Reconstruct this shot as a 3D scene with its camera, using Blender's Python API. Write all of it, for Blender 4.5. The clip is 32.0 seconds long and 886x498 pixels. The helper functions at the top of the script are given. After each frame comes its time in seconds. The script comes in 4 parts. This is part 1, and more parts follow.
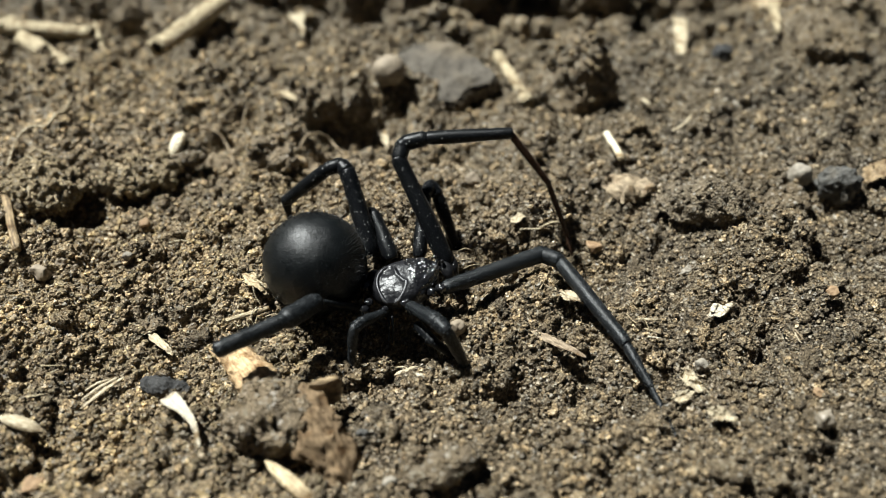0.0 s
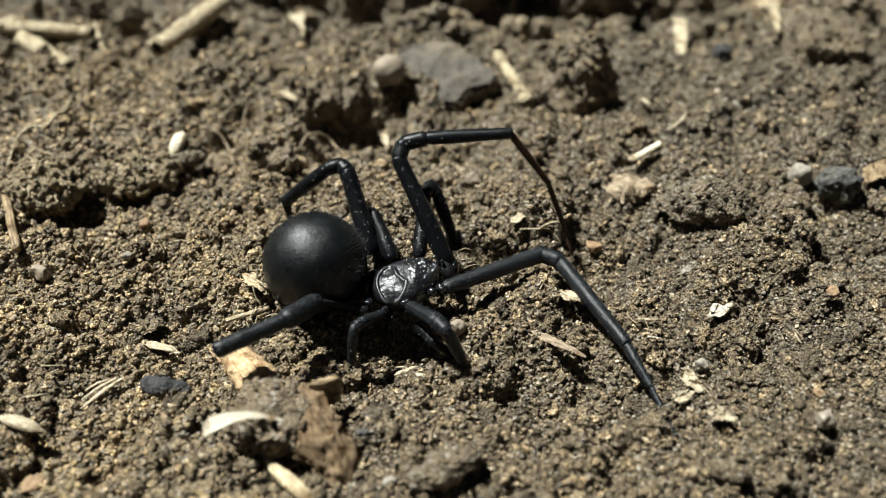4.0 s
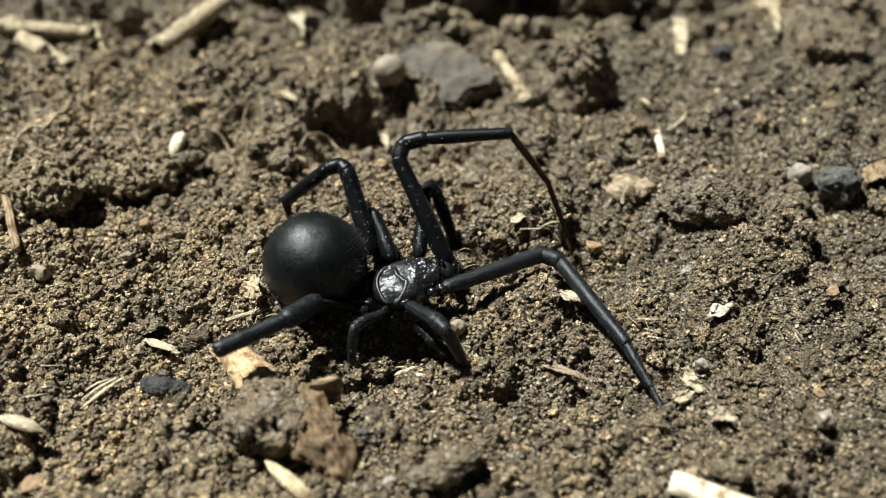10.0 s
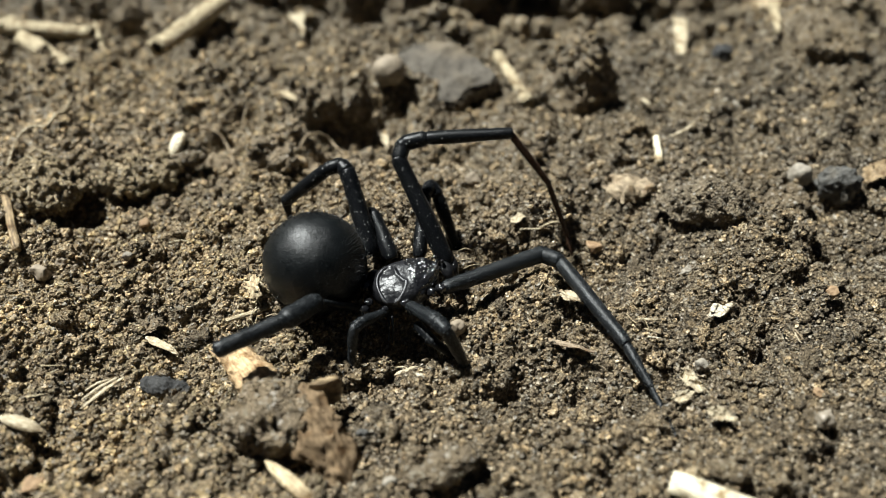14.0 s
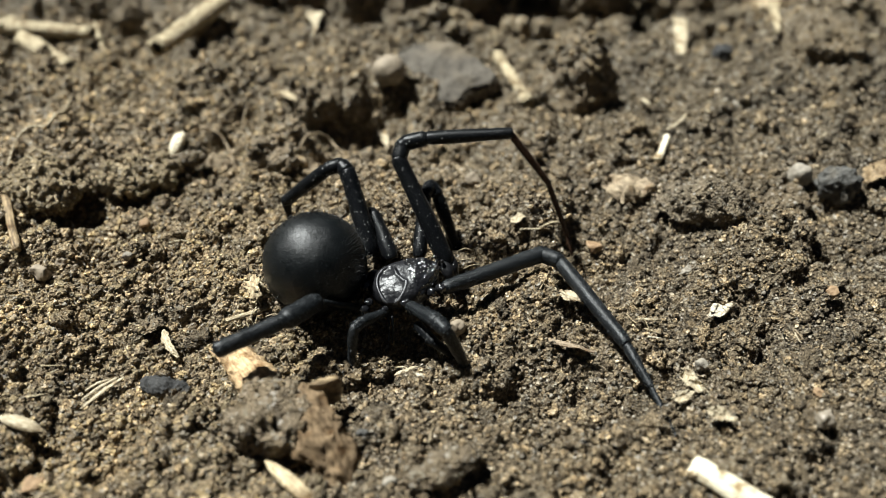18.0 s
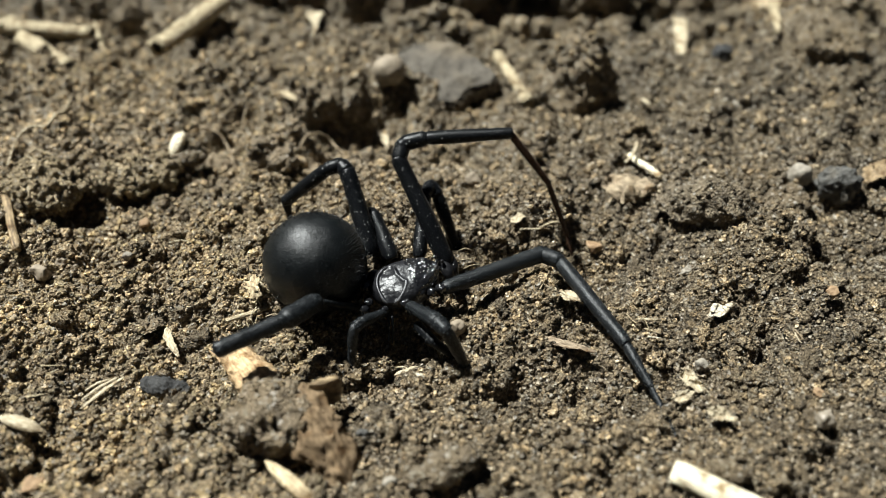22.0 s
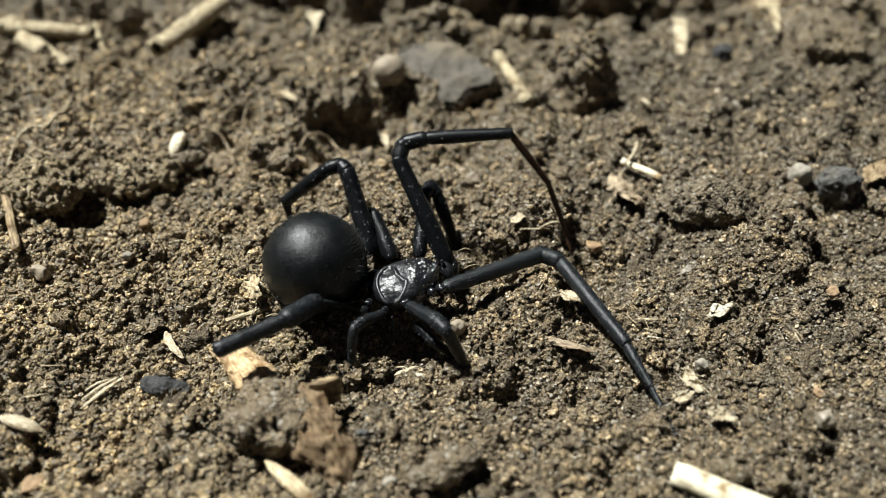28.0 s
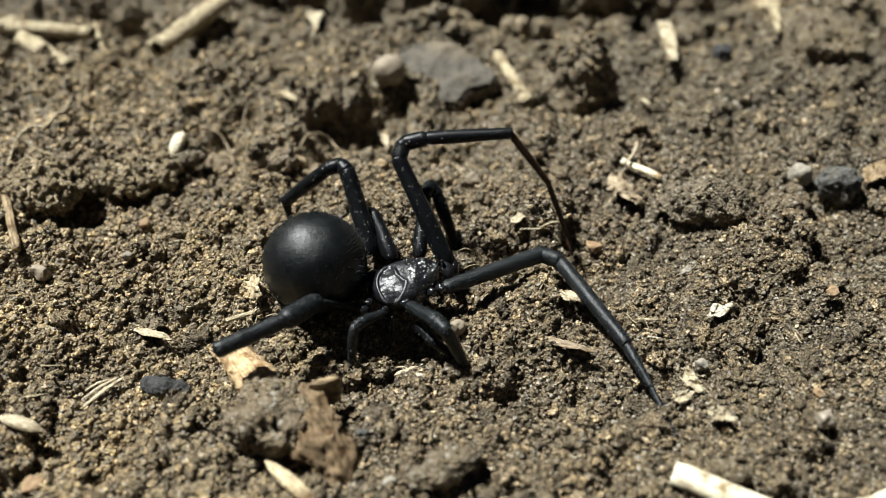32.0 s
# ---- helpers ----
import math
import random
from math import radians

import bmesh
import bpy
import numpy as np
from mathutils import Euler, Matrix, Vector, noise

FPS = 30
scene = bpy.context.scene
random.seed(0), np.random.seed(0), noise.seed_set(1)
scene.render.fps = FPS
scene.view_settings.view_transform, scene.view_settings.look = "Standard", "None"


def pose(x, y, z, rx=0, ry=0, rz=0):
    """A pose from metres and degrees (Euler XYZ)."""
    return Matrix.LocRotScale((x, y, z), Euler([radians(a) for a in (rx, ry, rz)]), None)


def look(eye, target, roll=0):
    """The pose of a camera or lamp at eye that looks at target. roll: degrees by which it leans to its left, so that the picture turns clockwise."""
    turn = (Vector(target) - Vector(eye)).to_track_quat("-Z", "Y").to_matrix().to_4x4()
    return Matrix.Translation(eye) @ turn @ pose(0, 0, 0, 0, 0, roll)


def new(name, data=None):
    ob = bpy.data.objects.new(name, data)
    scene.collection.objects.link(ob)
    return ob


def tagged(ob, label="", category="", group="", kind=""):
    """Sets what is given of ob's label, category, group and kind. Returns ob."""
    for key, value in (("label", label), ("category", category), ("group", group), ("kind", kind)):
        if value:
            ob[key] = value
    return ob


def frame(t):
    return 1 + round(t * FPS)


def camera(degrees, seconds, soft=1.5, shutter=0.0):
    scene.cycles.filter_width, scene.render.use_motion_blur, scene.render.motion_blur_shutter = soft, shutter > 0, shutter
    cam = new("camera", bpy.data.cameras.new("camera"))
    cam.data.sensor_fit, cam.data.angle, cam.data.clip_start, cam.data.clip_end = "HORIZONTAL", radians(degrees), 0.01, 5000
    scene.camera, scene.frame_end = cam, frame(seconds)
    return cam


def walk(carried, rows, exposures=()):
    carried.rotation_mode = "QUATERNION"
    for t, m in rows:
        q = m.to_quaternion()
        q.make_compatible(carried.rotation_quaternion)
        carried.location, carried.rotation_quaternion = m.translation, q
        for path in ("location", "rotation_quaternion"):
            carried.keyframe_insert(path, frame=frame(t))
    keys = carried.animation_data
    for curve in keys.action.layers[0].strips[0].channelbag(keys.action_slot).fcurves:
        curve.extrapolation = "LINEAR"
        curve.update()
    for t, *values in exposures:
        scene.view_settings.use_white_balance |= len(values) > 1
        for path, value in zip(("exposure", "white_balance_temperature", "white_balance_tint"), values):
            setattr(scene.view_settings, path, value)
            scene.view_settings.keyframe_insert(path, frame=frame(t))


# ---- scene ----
MM = 0.001  # the plan below is in millimetres

# camera: on a stand, close over the ground
cam = camera(55, 32.0, soft=0.8)
EYE, AIM = Vector((0, -52.66, 49.10)) * MM, Vector((0, 0, 0))
walk(cam, [(0, look(EYE, AIM)), (32, look(EYE, AIM))])
cam.data.dof.use_dof = True
cam.data.dof.focus_distance = 65.5 * MM
cam.data.dof.aperture_fstop = 23

# world and sun
SUN = Vector((-0.40, 0.25, 0.882)).normalized()
world = bpy.data.worlds.new("sky")
scene.world = world
world.use_nodes = True
sky = world.node_tree.nodes.new("ShaderNodeTexSky")
sky.sky_type, sky.sun_disc = "NISHITA", False
sky.sun_elevation, sky.sun_rotation = math.asin(SUN.z), math.atan2(SUN.x, SUN.y)
back = world.node_tree.nodes["Background"]
back.inputs["Strength"].default_value = 0.0035
world.node_tree.links.new(sky.outputs["Color"], back.inputs["Color"])
lamp = bpy.data.lights.new("sun", "SUN")
lamp.energy, lamp.angle, lamp.color = 5.0, radians(5), (0.955, 0.99, 0.96)
sun = new("sun", lamp)
sun.matrix_world = look(SUN * 2, (0, 0, 0))
scene.view_settings.exposure = 1.15


# ---- materials ----
def nodes_of(name):
    m = bpy.data.materials.new(name)
    m.use_nodes = True
    return m, m.node_tree.nodes, m.node_tree.links, m.node_tree.nodes["Principled BSDF"]


def ramp(n, stops):
    r = n.new("ShaderNodeValToRGB")
    while len(r.color_ramp.elements) < len(stops):
        r.color_ramp.elements.new(0.5)
    for e, (p, c) in zip(r.color_ramp.elements, stops):
        e.position, e.color = p, (*c, 1)
    return r


def noise_tex(n, l, coord, per_mm, detail=4, rough=0.6, stretch=None):
    t = n.new("ShaderNodeTexNoise")
    t.inputs["Scale"].default_value = per_mm * 1000
    t.inputs["Detail"].default_value, t.inputs["Roughness"].default_value = detail, rough
    if stretch:
        mp = n.new("ShaderNodeMapping")
        mp.inputs["Scale"].default_value = stretch
        l.new(coord, mp.inputs["Vector"])
        coord = mp.outputs["Vector"]
    l.new(coord, t.inputs["Vector"])
    return t


def mixed(n, l, fac, a, b, mode="MIX"):
    m = n.new("ShaderNodeMix")
    m.data_type, m.blend_type = "RGBA", mode
    for k, v in ((0, fac), (6, a), (7, b)):
        if isinstance(v, (int, float)):
            m.inputs[k].default_value = v
        elif isinstance(v, tuple):
            m.inputs[k].default_value = (*v, 1)
        else:
            l.new(v, m.inputs[k])
    return m.outputs[2]


def bumped(n, l, bsdf, height, depth_mm, strength=1.0):
    b = n.new("ShaderNodeBump")
    b.inputs["Strength"].default_value, b.inputs["Distance"].default_value = strength, depth_mm * MM
    l.new(height, b.inputs["Height"])
    l.new(b.outputs["Normal"], bsdf.inputs["Normal"])


def soil(name, dark, mid, light, random_from="island"):
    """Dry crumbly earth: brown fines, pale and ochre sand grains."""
    dark, mid, light = (tuple(0.8 * v for v in c) for c in (dark, mid, light))
    m, n, l, p = nodes_of(name)
    co = n.new("ShaderNodeTexCoord").outputs["Object"]
    big = noise_tex(n, l, co, 0.12, 3)
    fine = noise_tex(n, l, co, 3.0, 6, 0.75)
    base = ramp(n, [(0.3, dark), (0.5, mid), (0.72, light)])
    l.new(fine.outputs["Fac"], base.inputs["Fac"])
    tone = ramp(n, [(0.3, (0.72, 0.72, 0.74)), (0.7, (1.15, 1.08, 0.95))])
    l.new(big.outputs["Fac"], tone.inputs["Fac"])
    col = mixed(n, l, 1.0, base.outputs["Color"], tone.outputs["Color"], "MULTIPLY")
    # paler towards one side: sandier soil, with its brighter light put into the colour
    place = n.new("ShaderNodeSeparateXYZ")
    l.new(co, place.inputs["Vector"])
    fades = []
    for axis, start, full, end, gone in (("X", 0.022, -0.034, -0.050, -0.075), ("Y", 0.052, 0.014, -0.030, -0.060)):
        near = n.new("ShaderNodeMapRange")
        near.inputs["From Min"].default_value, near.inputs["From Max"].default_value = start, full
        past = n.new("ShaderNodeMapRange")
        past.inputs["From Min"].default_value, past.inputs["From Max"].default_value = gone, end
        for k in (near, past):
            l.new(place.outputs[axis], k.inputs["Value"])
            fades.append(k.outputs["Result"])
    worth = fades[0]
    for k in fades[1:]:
        sandy_lit = n.new("ShaderNodeMath")
        sandy_lit.operation = "MULTIPLY"
        l.new(worth, sandy_lit.inputs[0])
        l.new(k, sandy_lit.inputs[1])
        worth = sandy_lit.outputs[0]
    col = mixed(n, l, sandy_lit.outputs[0], col, mixed(n, l, 1.0, col, (1.85, 1.80, 1.72), "MULTIPLY"))
    grain = n.new("ShaderNodeTexVoronoi")
    grain.inputs["Scale"].default_value = 4200
    l.new(co, grain.inputs["Vector"])
    sep = n.new("ShaderNodeSeparateColor")
    l.new(grain.outputs["Color"], sep.inputs["Color"])
    pick = ramp(n, [(0.74, (0, 0, 0)), (0.86, (1, 1, 1))])
    l.new(sep.outputs["Red"], pick.inputs["Fac"])
    hue = ramp(n, [(0.0, (0.24, 0.18, 0.11)), (0.35, (0.29, 0.25, 0.18)), (0.7, (0.37, 0.33, 0.27)), (0.86, (0.27, 0.205, 0.13)), (1.0, (0.47, 0.44, 0.39))])
    l.new(sep.outputs["Green"], hue.inputs["Fac"])
    col = mixed(n, l, pick.outputs["Color"], col, hue.outputs["Color"])
    geo = n.new("ShaderNodeNewGeometry")
    tint = ramp(n, [(0.0, (0.68, 0.67, 0.66)), (0.5, (1.0, 0.98, 0.94)), (0.82, (1.4, 1.33, 1.21)), (0.94, (1.75, 1.62, 1.40)), (1.0, (2.4, 2.28, 2.05))])
    if random_from == "object":
        l.new(n.new("ShaderNodeObjectInfo").outputs["Random"], tint.inputs["Fac"])
    else:
        l.new(geo.outputs["Random Per Island"], tint.inputs["Fac"])
    if random_from != "none":
        col = mixed(n, l, 1.0, col, tint.outputs["Color"], "MULTIPLY")
    l.new(col, p.inputs["Base Color"])
    # here and there a grain glints
    glint = ramp(n, [(0.86, (0.9, 0.9, 0.9)), (0.95, (0.3, 0.3, 0.3))])
    l.new(sep.outputs["Blue"], glint.inputs["Fac"])
    l.new(glint.outputs["Color"], p.inputs["Roughness"])
    p.inputs["Specular IOR Level"].default_value = 0.3
    h = n.new("ShaderNodeMath")
    h.operation = "ADD"
    l.new(fine.outputs["Fac"], h.inputs[0])
    l.new(grain.outputs["Distance"], h.inputs[1])
    bumped(n, l, p, h.outputs[0], 0.42, 1.0)
    return m


def fibre(name, dark, light, streak=(1, 12, 12), per_mm=0.5, rough=0.6, sheen=0.3):
    """Dry plant matter with streaks along x."""
    m, n, l, p = nodes_of(name)
    co = n.new("ShaderNodeTexCoord").outputs["Object"]
    s = noise_tex(n, l, co, per_mm, 5, 0.65, streak)
    spots = noise_tex(n, l, co, 0.9, 4, 0.6)
    base = ramp(n, [(0.32, dark), (0.62, light)])
    l.new(s.outputs["Fac"], base.inputs["Fac"])
    dirt = ramp(n, [(0.50, (1, 1, 1)), (0.68, (0.36, 0.28, 0.19))])
    l.new(spots.outputs["Fac"], dirt.inputs["Fac"])
    l.new(mixed(n, l, 1.0, base.outputs["Color"], dirt.outputs["Color"], "MULTIPLY"), p.inputs["Base Color"])
    p.inputs["Roughness"].default_value = rough
    p.inputs["Specular IOR Level"].default_value = sheen
    bumped(n, l, p, s.outputs["Fac"], 0.22, 0.9)
    return m


def stone(name, dark, light, per_mm=0.8, depth=0.1, rough=0.75):
    dark, light = (tuple(0.82 * v for v in c) for c in (dark, light))
    m, n, l, p = nodes_of(name)
    co = n.new("ShaderNodeTexCoord").outputs["Object"]
    a = noise_tex(n, l, co, per_mm, 6, 0.65)
    b = noise_tex(n, l, co, per_mm * 0.22, 3, 0.5)
    base = ramp(n, [(0.3, dark), (0.7, light)])
    l.new(a.outputs["Fac"], base.inputs["Fac"])
    dust = ramp(n, [(0.5, (0, 0, 0)), (0.75, (0.8, 0.8, 0.8))])
    l.new(b.outputs["Fac"], dust.inputs["Fac"])
    l.new(mixed(n, l, dust.outputs["Color"], base.outputs["Color"], (0.18, 0.14, 0.09)), p.inputs["Base Color"])
    p.inputs["Roughness"].default_value = rough
    bumped(n, l, p, a.outputs["Fac"], depth, 0.8)
    return m


def shell(name, base, rough, spec, grain_mm, depth, dust=(0.10, 0.09, 0.08), dusty=0.62, specks=0.0, speck=(0.42, 0.42, 0.40)):
    """Hard shiny skin of an insect or spider with fine grain and a little dust."""
    m, n, l, p = nodes_of(name)
    co = n.new("ShaderNodeTexCoord").outputs["Object"]
    a = noise_tex(n, l, co, grain_mm, 4, 0.6)
    b = noise_tex(n, l, co, 0.5, 3, 0.6)
    d = ramp(n, [(dusty, (0, 0, 0)), (min(0.99, dusty + 0.14), (0.7, 0.7, 0.7))])
    l.new(a.outputs["Fac"], d.inputs["Fac"])
    col = mixed(n, l, d.outputs["Color"], base, dust)
    # pale dots: dust specks, and glints of the hairs put into the colour
    if specks:
        v = n.new("ShaderNodeTexVoronoi")
        v.inputs["Scale"].default_value = 3600
        l.new(co, v.inputs["Vector"])
        sp = n.new("ShaderNodeSeparateColor")
        l.new(v.outputs["Color"], sp.inputs["Color"])
        dot = ramp(n, [(0.10, (1, 1, 1)), (0.20, (0, 0, 0))])
        l.new(v.outputs["Distance"], dot.inputs["Fac"])
        some = ramp(n, [(1 - specks, (0, 0, 0)), (1 - specks + 0.02, (1, 1, 1))])
        l.new(sp.outputs["Red"], some.inputs["Fac"])
        col = mixed(n, l, mixed(n, l, 1.0, dot.outputs["Color"], some.outputs["Color"], "MULTIPLY"), col, speck)
    l.new(col, p.inputs["Base Color"])
    r = ramp(n, [(0.3, (rough * 0.8,) * 3), (0.7, (min(1, rough * 1.3),) * 3)])
    l.new(b.outputs["Fac"], r.inputs["Fac"])
    l.new(r.outputs["Color"], p.inputs["Roughness"])
    p.inputs["Specular IOR Level"].default_value = spec
    pits = n.new("ShaderNodeTexVoronoi")
    pits.inputs["Scale"].default_value = grain_mm * 900
    l.new(co, pits.inputs["Vector"])
    h = n.new("ShaderNodeMath")
    h.operation = "SUBTRACT"
    l.new(a.outputs["Fac"], h.inputs[0])
    l.new(pits.outputs["Distance"], h.inputs[1])
    bumped(n, l, p, h.outputs[0], depth, 0.8)
    return m


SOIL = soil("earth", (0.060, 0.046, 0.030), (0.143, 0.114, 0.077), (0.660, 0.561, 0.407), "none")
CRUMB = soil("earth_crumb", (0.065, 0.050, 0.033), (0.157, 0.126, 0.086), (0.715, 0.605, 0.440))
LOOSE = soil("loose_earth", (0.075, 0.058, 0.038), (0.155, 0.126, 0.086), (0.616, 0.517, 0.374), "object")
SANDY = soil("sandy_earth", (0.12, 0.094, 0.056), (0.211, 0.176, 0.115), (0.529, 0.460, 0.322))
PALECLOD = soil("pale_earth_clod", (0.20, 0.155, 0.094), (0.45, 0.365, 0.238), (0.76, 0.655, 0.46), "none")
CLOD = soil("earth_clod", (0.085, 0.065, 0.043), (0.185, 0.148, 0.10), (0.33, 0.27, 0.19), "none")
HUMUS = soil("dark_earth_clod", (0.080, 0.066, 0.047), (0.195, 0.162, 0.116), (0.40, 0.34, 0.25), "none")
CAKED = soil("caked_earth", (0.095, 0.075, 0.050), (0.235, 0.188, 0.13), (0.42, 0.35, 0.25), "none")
STRAW = fibre("straw", (0.13, 0.09, 0.046), (0.62, 0.52, 0.34), per_mm=1.1)
HUSK = fibre("husk", (0.26, 0.19, 0.105), (0.64, 0.56, 0.40), per_mm=1.0)
WHITE = fibre("pale_chaff", (0.42, 0.35, 0.23), (0.74, 0.68, 0.55), per_mm=1.0)
CREAM = fibre("cream_straw", (0.64, 0.54, 0.36), (0.94, 0.86, 0.65), per_mm=0.9)
BROWNHUSK = fibre("brown_husk", (0.14, 0.088, 0.04), (0.66, 0.54, 0.34), streak=(1, 6, 6), per_mm=0.8)
SLIVER = fibre("brown_sliver", (0.11, 0.078, 0.048), (0.48, 0.375, 0.26), per_mm=1.0)
TANHUSK = fibre("tan_husk", (0.11, 0.078, 0.046), (0.43, 0.34, 0.225), streak=(1, 4, 4), per_mm=0.9)
BARK = fibre("bark", (0.08, 0.053, 0.03), (0.41, 0.30, 0.17), streak=(1, 7, 7), per_mm=0.6, rough=0.5)
TORNBARK = fibre("torn_bark", (0.22, 0.11, 0.042), (0.80, 0.585, 0.335), streak=(1, 9, 9), per_mm=0.9, rough=0.42)
ROOT = fibre("root", (0.065, 0.043, 0.025), (0.235, 0.165, 0.098), streak=(1, 3, 3), per_mm=1.2, rough=0.9, sheen=0.1)
DRYLEAF = fibre("dry_leaf", (0.085, 0.062, 0.037), (0.36, 0.28, 0.18), per_mm=0.5)
GREY = stone("grey_stone", (0.058, 0.049, 0.038), (0.150, 0.130, 0.102), per_mm=0.9, depth=0.35, rough=0.9)
TAN = stone("tan_stone", (0.19, 0.15, 0.102), (0.335, 0.272, 0.195))
PALE = stone("pale_stone", (0.21, 0.18, 0.14), (0.40, 0.36, 0.29), per_mm=1.6, depth=0.2)
QUARTZ = stone("clouded_quartz", (0.21, 0.175, 0.13), (0.38, 0.33, 0.26), rough=0.4)
OCHRE = stone("ochre_stone", (0.21, 0.125, 0.06), (0.40, 0.27, 0.15), per_mm=1.6, depth=0.2)
ROCK = stone("rough_dark_stone", (0.046, 0.045, 0.041), (0.145, 0.138, 0.122), per_mm=1.6, depth=0.7)
COAL = stone("charcoal", (0.014, 0.0135, 0.013), (0.055, 0.054, 0.052), per_mm=1.8, depth=0.5)
BLACK = shell("black_skin", (0.0022, 0.0032, 0.0036), 0.38, 0.42, 12.0, 0.02, dusty=0.74, specks=0.6, speck=(0.045, 0.050, 0.052))
GLOSS = shell("black_shield", (0.006, 0.006, 0.0075), 0.42, 0.5, 5.0, 0.03, dusty=0.68, specks=0.25)
RIM = shell("pale_shield_rim", (0.16, 0.16, 0.165), 0.35, 0.5, 6.0, 0.02, dusty=0.6)
JOINT = shell("black_joint", (0.008, 0.008, 0.009), 0.16, 0.7, 4.0, 0.06, dusty=0.70, specks=0.3)
# the front legs' dust colour also holds the grey highlights of their bristles
FRONTLEG = shell("black_front_leg", (0.0022, 0.0030, 0.0038), 0.42, 0.26, 10.0, 0.02, dust=(0.11, 0.12, 0.125), dusty=0.54)
BROWNFOOT = shell("brown_foot", (0.030, 0.0125, 0.0055), 0.42, 0.3, 8.0, 0.02, dust=(0.11, 0.05, 0.024), dusty=0.50)
LEG = shell("black_leg", (0.0022, 0.0027, 0.0034), 0.38, 0.18, 10.0, 0.012, dust=(0.055, 0.056, 0.058), dusty=0.58, specks=0.48)
ANTRED = shell("ant_red", (0.115, 0.034, 0.014), 0.30, 0.5, 3.0, 0.03, dust=(0.30, 0.10, 0.04))
ANTDARK = shell("ant_dark", (0.055, 0.021, 0.009), 0.25, 0.5, 3.0, 0.03, dust=(0.15, 0.07, 0.03))
ANTBLACK = shell("ant_black", (0.012, 0.012, 0.014), 0.22, 0.6, 3.0, 0.03)
ANTLEG = shell("ant_leg", (0.15, 0.068, 0.038), 0.35, 0.5, 3.0, 0.03, dust=(0.4, 0.2, 0.1))


# ---- shaping helpers ----
def made(name, bm, mat, smooth=True):
    bm.transform(Matrix.Scale(MM, 4))
    me = bpy.data.meshes.new(name)
    bm.normal_update()
    bm.to_mesh(me)
    bm.free()
    me.materials.append(mat)
    if smooth:
        me.polygons.foreach_set("use_smooth", [True] * len(me.polygons))
    return new(name, me)


def part(name, bm, mat, parent, label=""):
    ob = made(name, bm, mat)
    ob.parent = parent
    return tagged(ob, label)


def empty(name, base, label, category, group="", turn=0):
    ob = new(name)
    ob.empty_display_size = 0.002
    ob.matrix_basis = pose(base[0] * MM, base[1] * MM, base[2] * MM, 0, 0, turn)
    return tagged(ob, label, category, group)


def solid(name, bm, mat, base, label, category, group="", turn=(0, 0, 0), kind=""):
    ob = made(name, bm, mat)
    ob.matrix_basis = pose(base[0] * MM, base[1] * MM, base[2] * MM, *turn)
    return tagged(ob, label, category, group, kind)


def lump(bm, c, r, seed, rough=0.25, sub=3, freq=1.0, turn=0.0, flat=0.0, crumb=0.0, square=0.0):
    """A knobbly rounded body. r: half sizes; freq: knobs per mm; flat cuts facets; crumb: size of the crumbs caked on it."""
    off = Vector((seed * 7.3, seed * 3.1, seed * 1.7))
    rot = Matrix.Rotation(radians(turn), 3, "Z")
    rnd = random.Random(seed)
    cuts = []
    if flat:
        for _ in range(9):
            v = Vector((rnd.gauss(0, 1), rnd.gauss(0, 1), rnd.gauss(0, 1))).normalized()
            cuts.append((v, rnd.uniform(1 - flat, 0.97)))
    res = bmesh.ops.create_icosphere(bm, subdivisions=sub, radius=1.0)
    mean = sum(r) / 3
    for v in res["verts"]:
        d = v.co.copy()
        if square:
            d *= 1 + square * (0.85 / max(abs(d.x), abs(d.y), abs(d.z)) - 1)
        for k, w in cuts:
            s = d.dot(k)
            if s > w:
                d -= k * (s - w)
        q = Vector((d.x * r[0], d.y * r[1], d.z * r[2]))
        w = q * freq + off
        k = noise.noise(w * 0.6) * 0.9 + noise.noise(w * 1.7) * 0.5 + abs(noise.noise(w * 4.1)) * 0.35
        if crumb:
            for size, amount in ((crumb, 1.0), (crumb * 0.45, 0.5)):
                k2 = min(0.62, noise.voronoi((q + off) / size)[0][0])
                k += amount * (0.45 - k2) * 0.65 * size / max(rough * min(mean, 1.6), 0.05)
        n = Vector((d.x / r[0], d.y / r[1], d.z / r[2])).normalized()
        v.co = Vector(c) + rot @ (q + n * k * rough * min(mean, 1.6))
    return res["verts"]


def curve_points(pts, steps=5):
    """A smooth line through points with radii (x, y, z, r)."""
    pts = [np.array(p, float) for p in pts]
    out = []
    for i in range(len(pts) - 1):
        a, b, c, d = pts[max(i - 1, 0)], pts[i], pts[i + 1], pts[min(i + 2, len(pts) - 1)]
        for k in range(steps):
            t = k / steps
            out.append(0.5 * (2 * b + (c - a) * t + (2 * a - 5 * b + 4 * c - d) * t * t + (3 * b - a - 3 * c + d) * t ** 3))
    out.append(pts[-1])
    return out


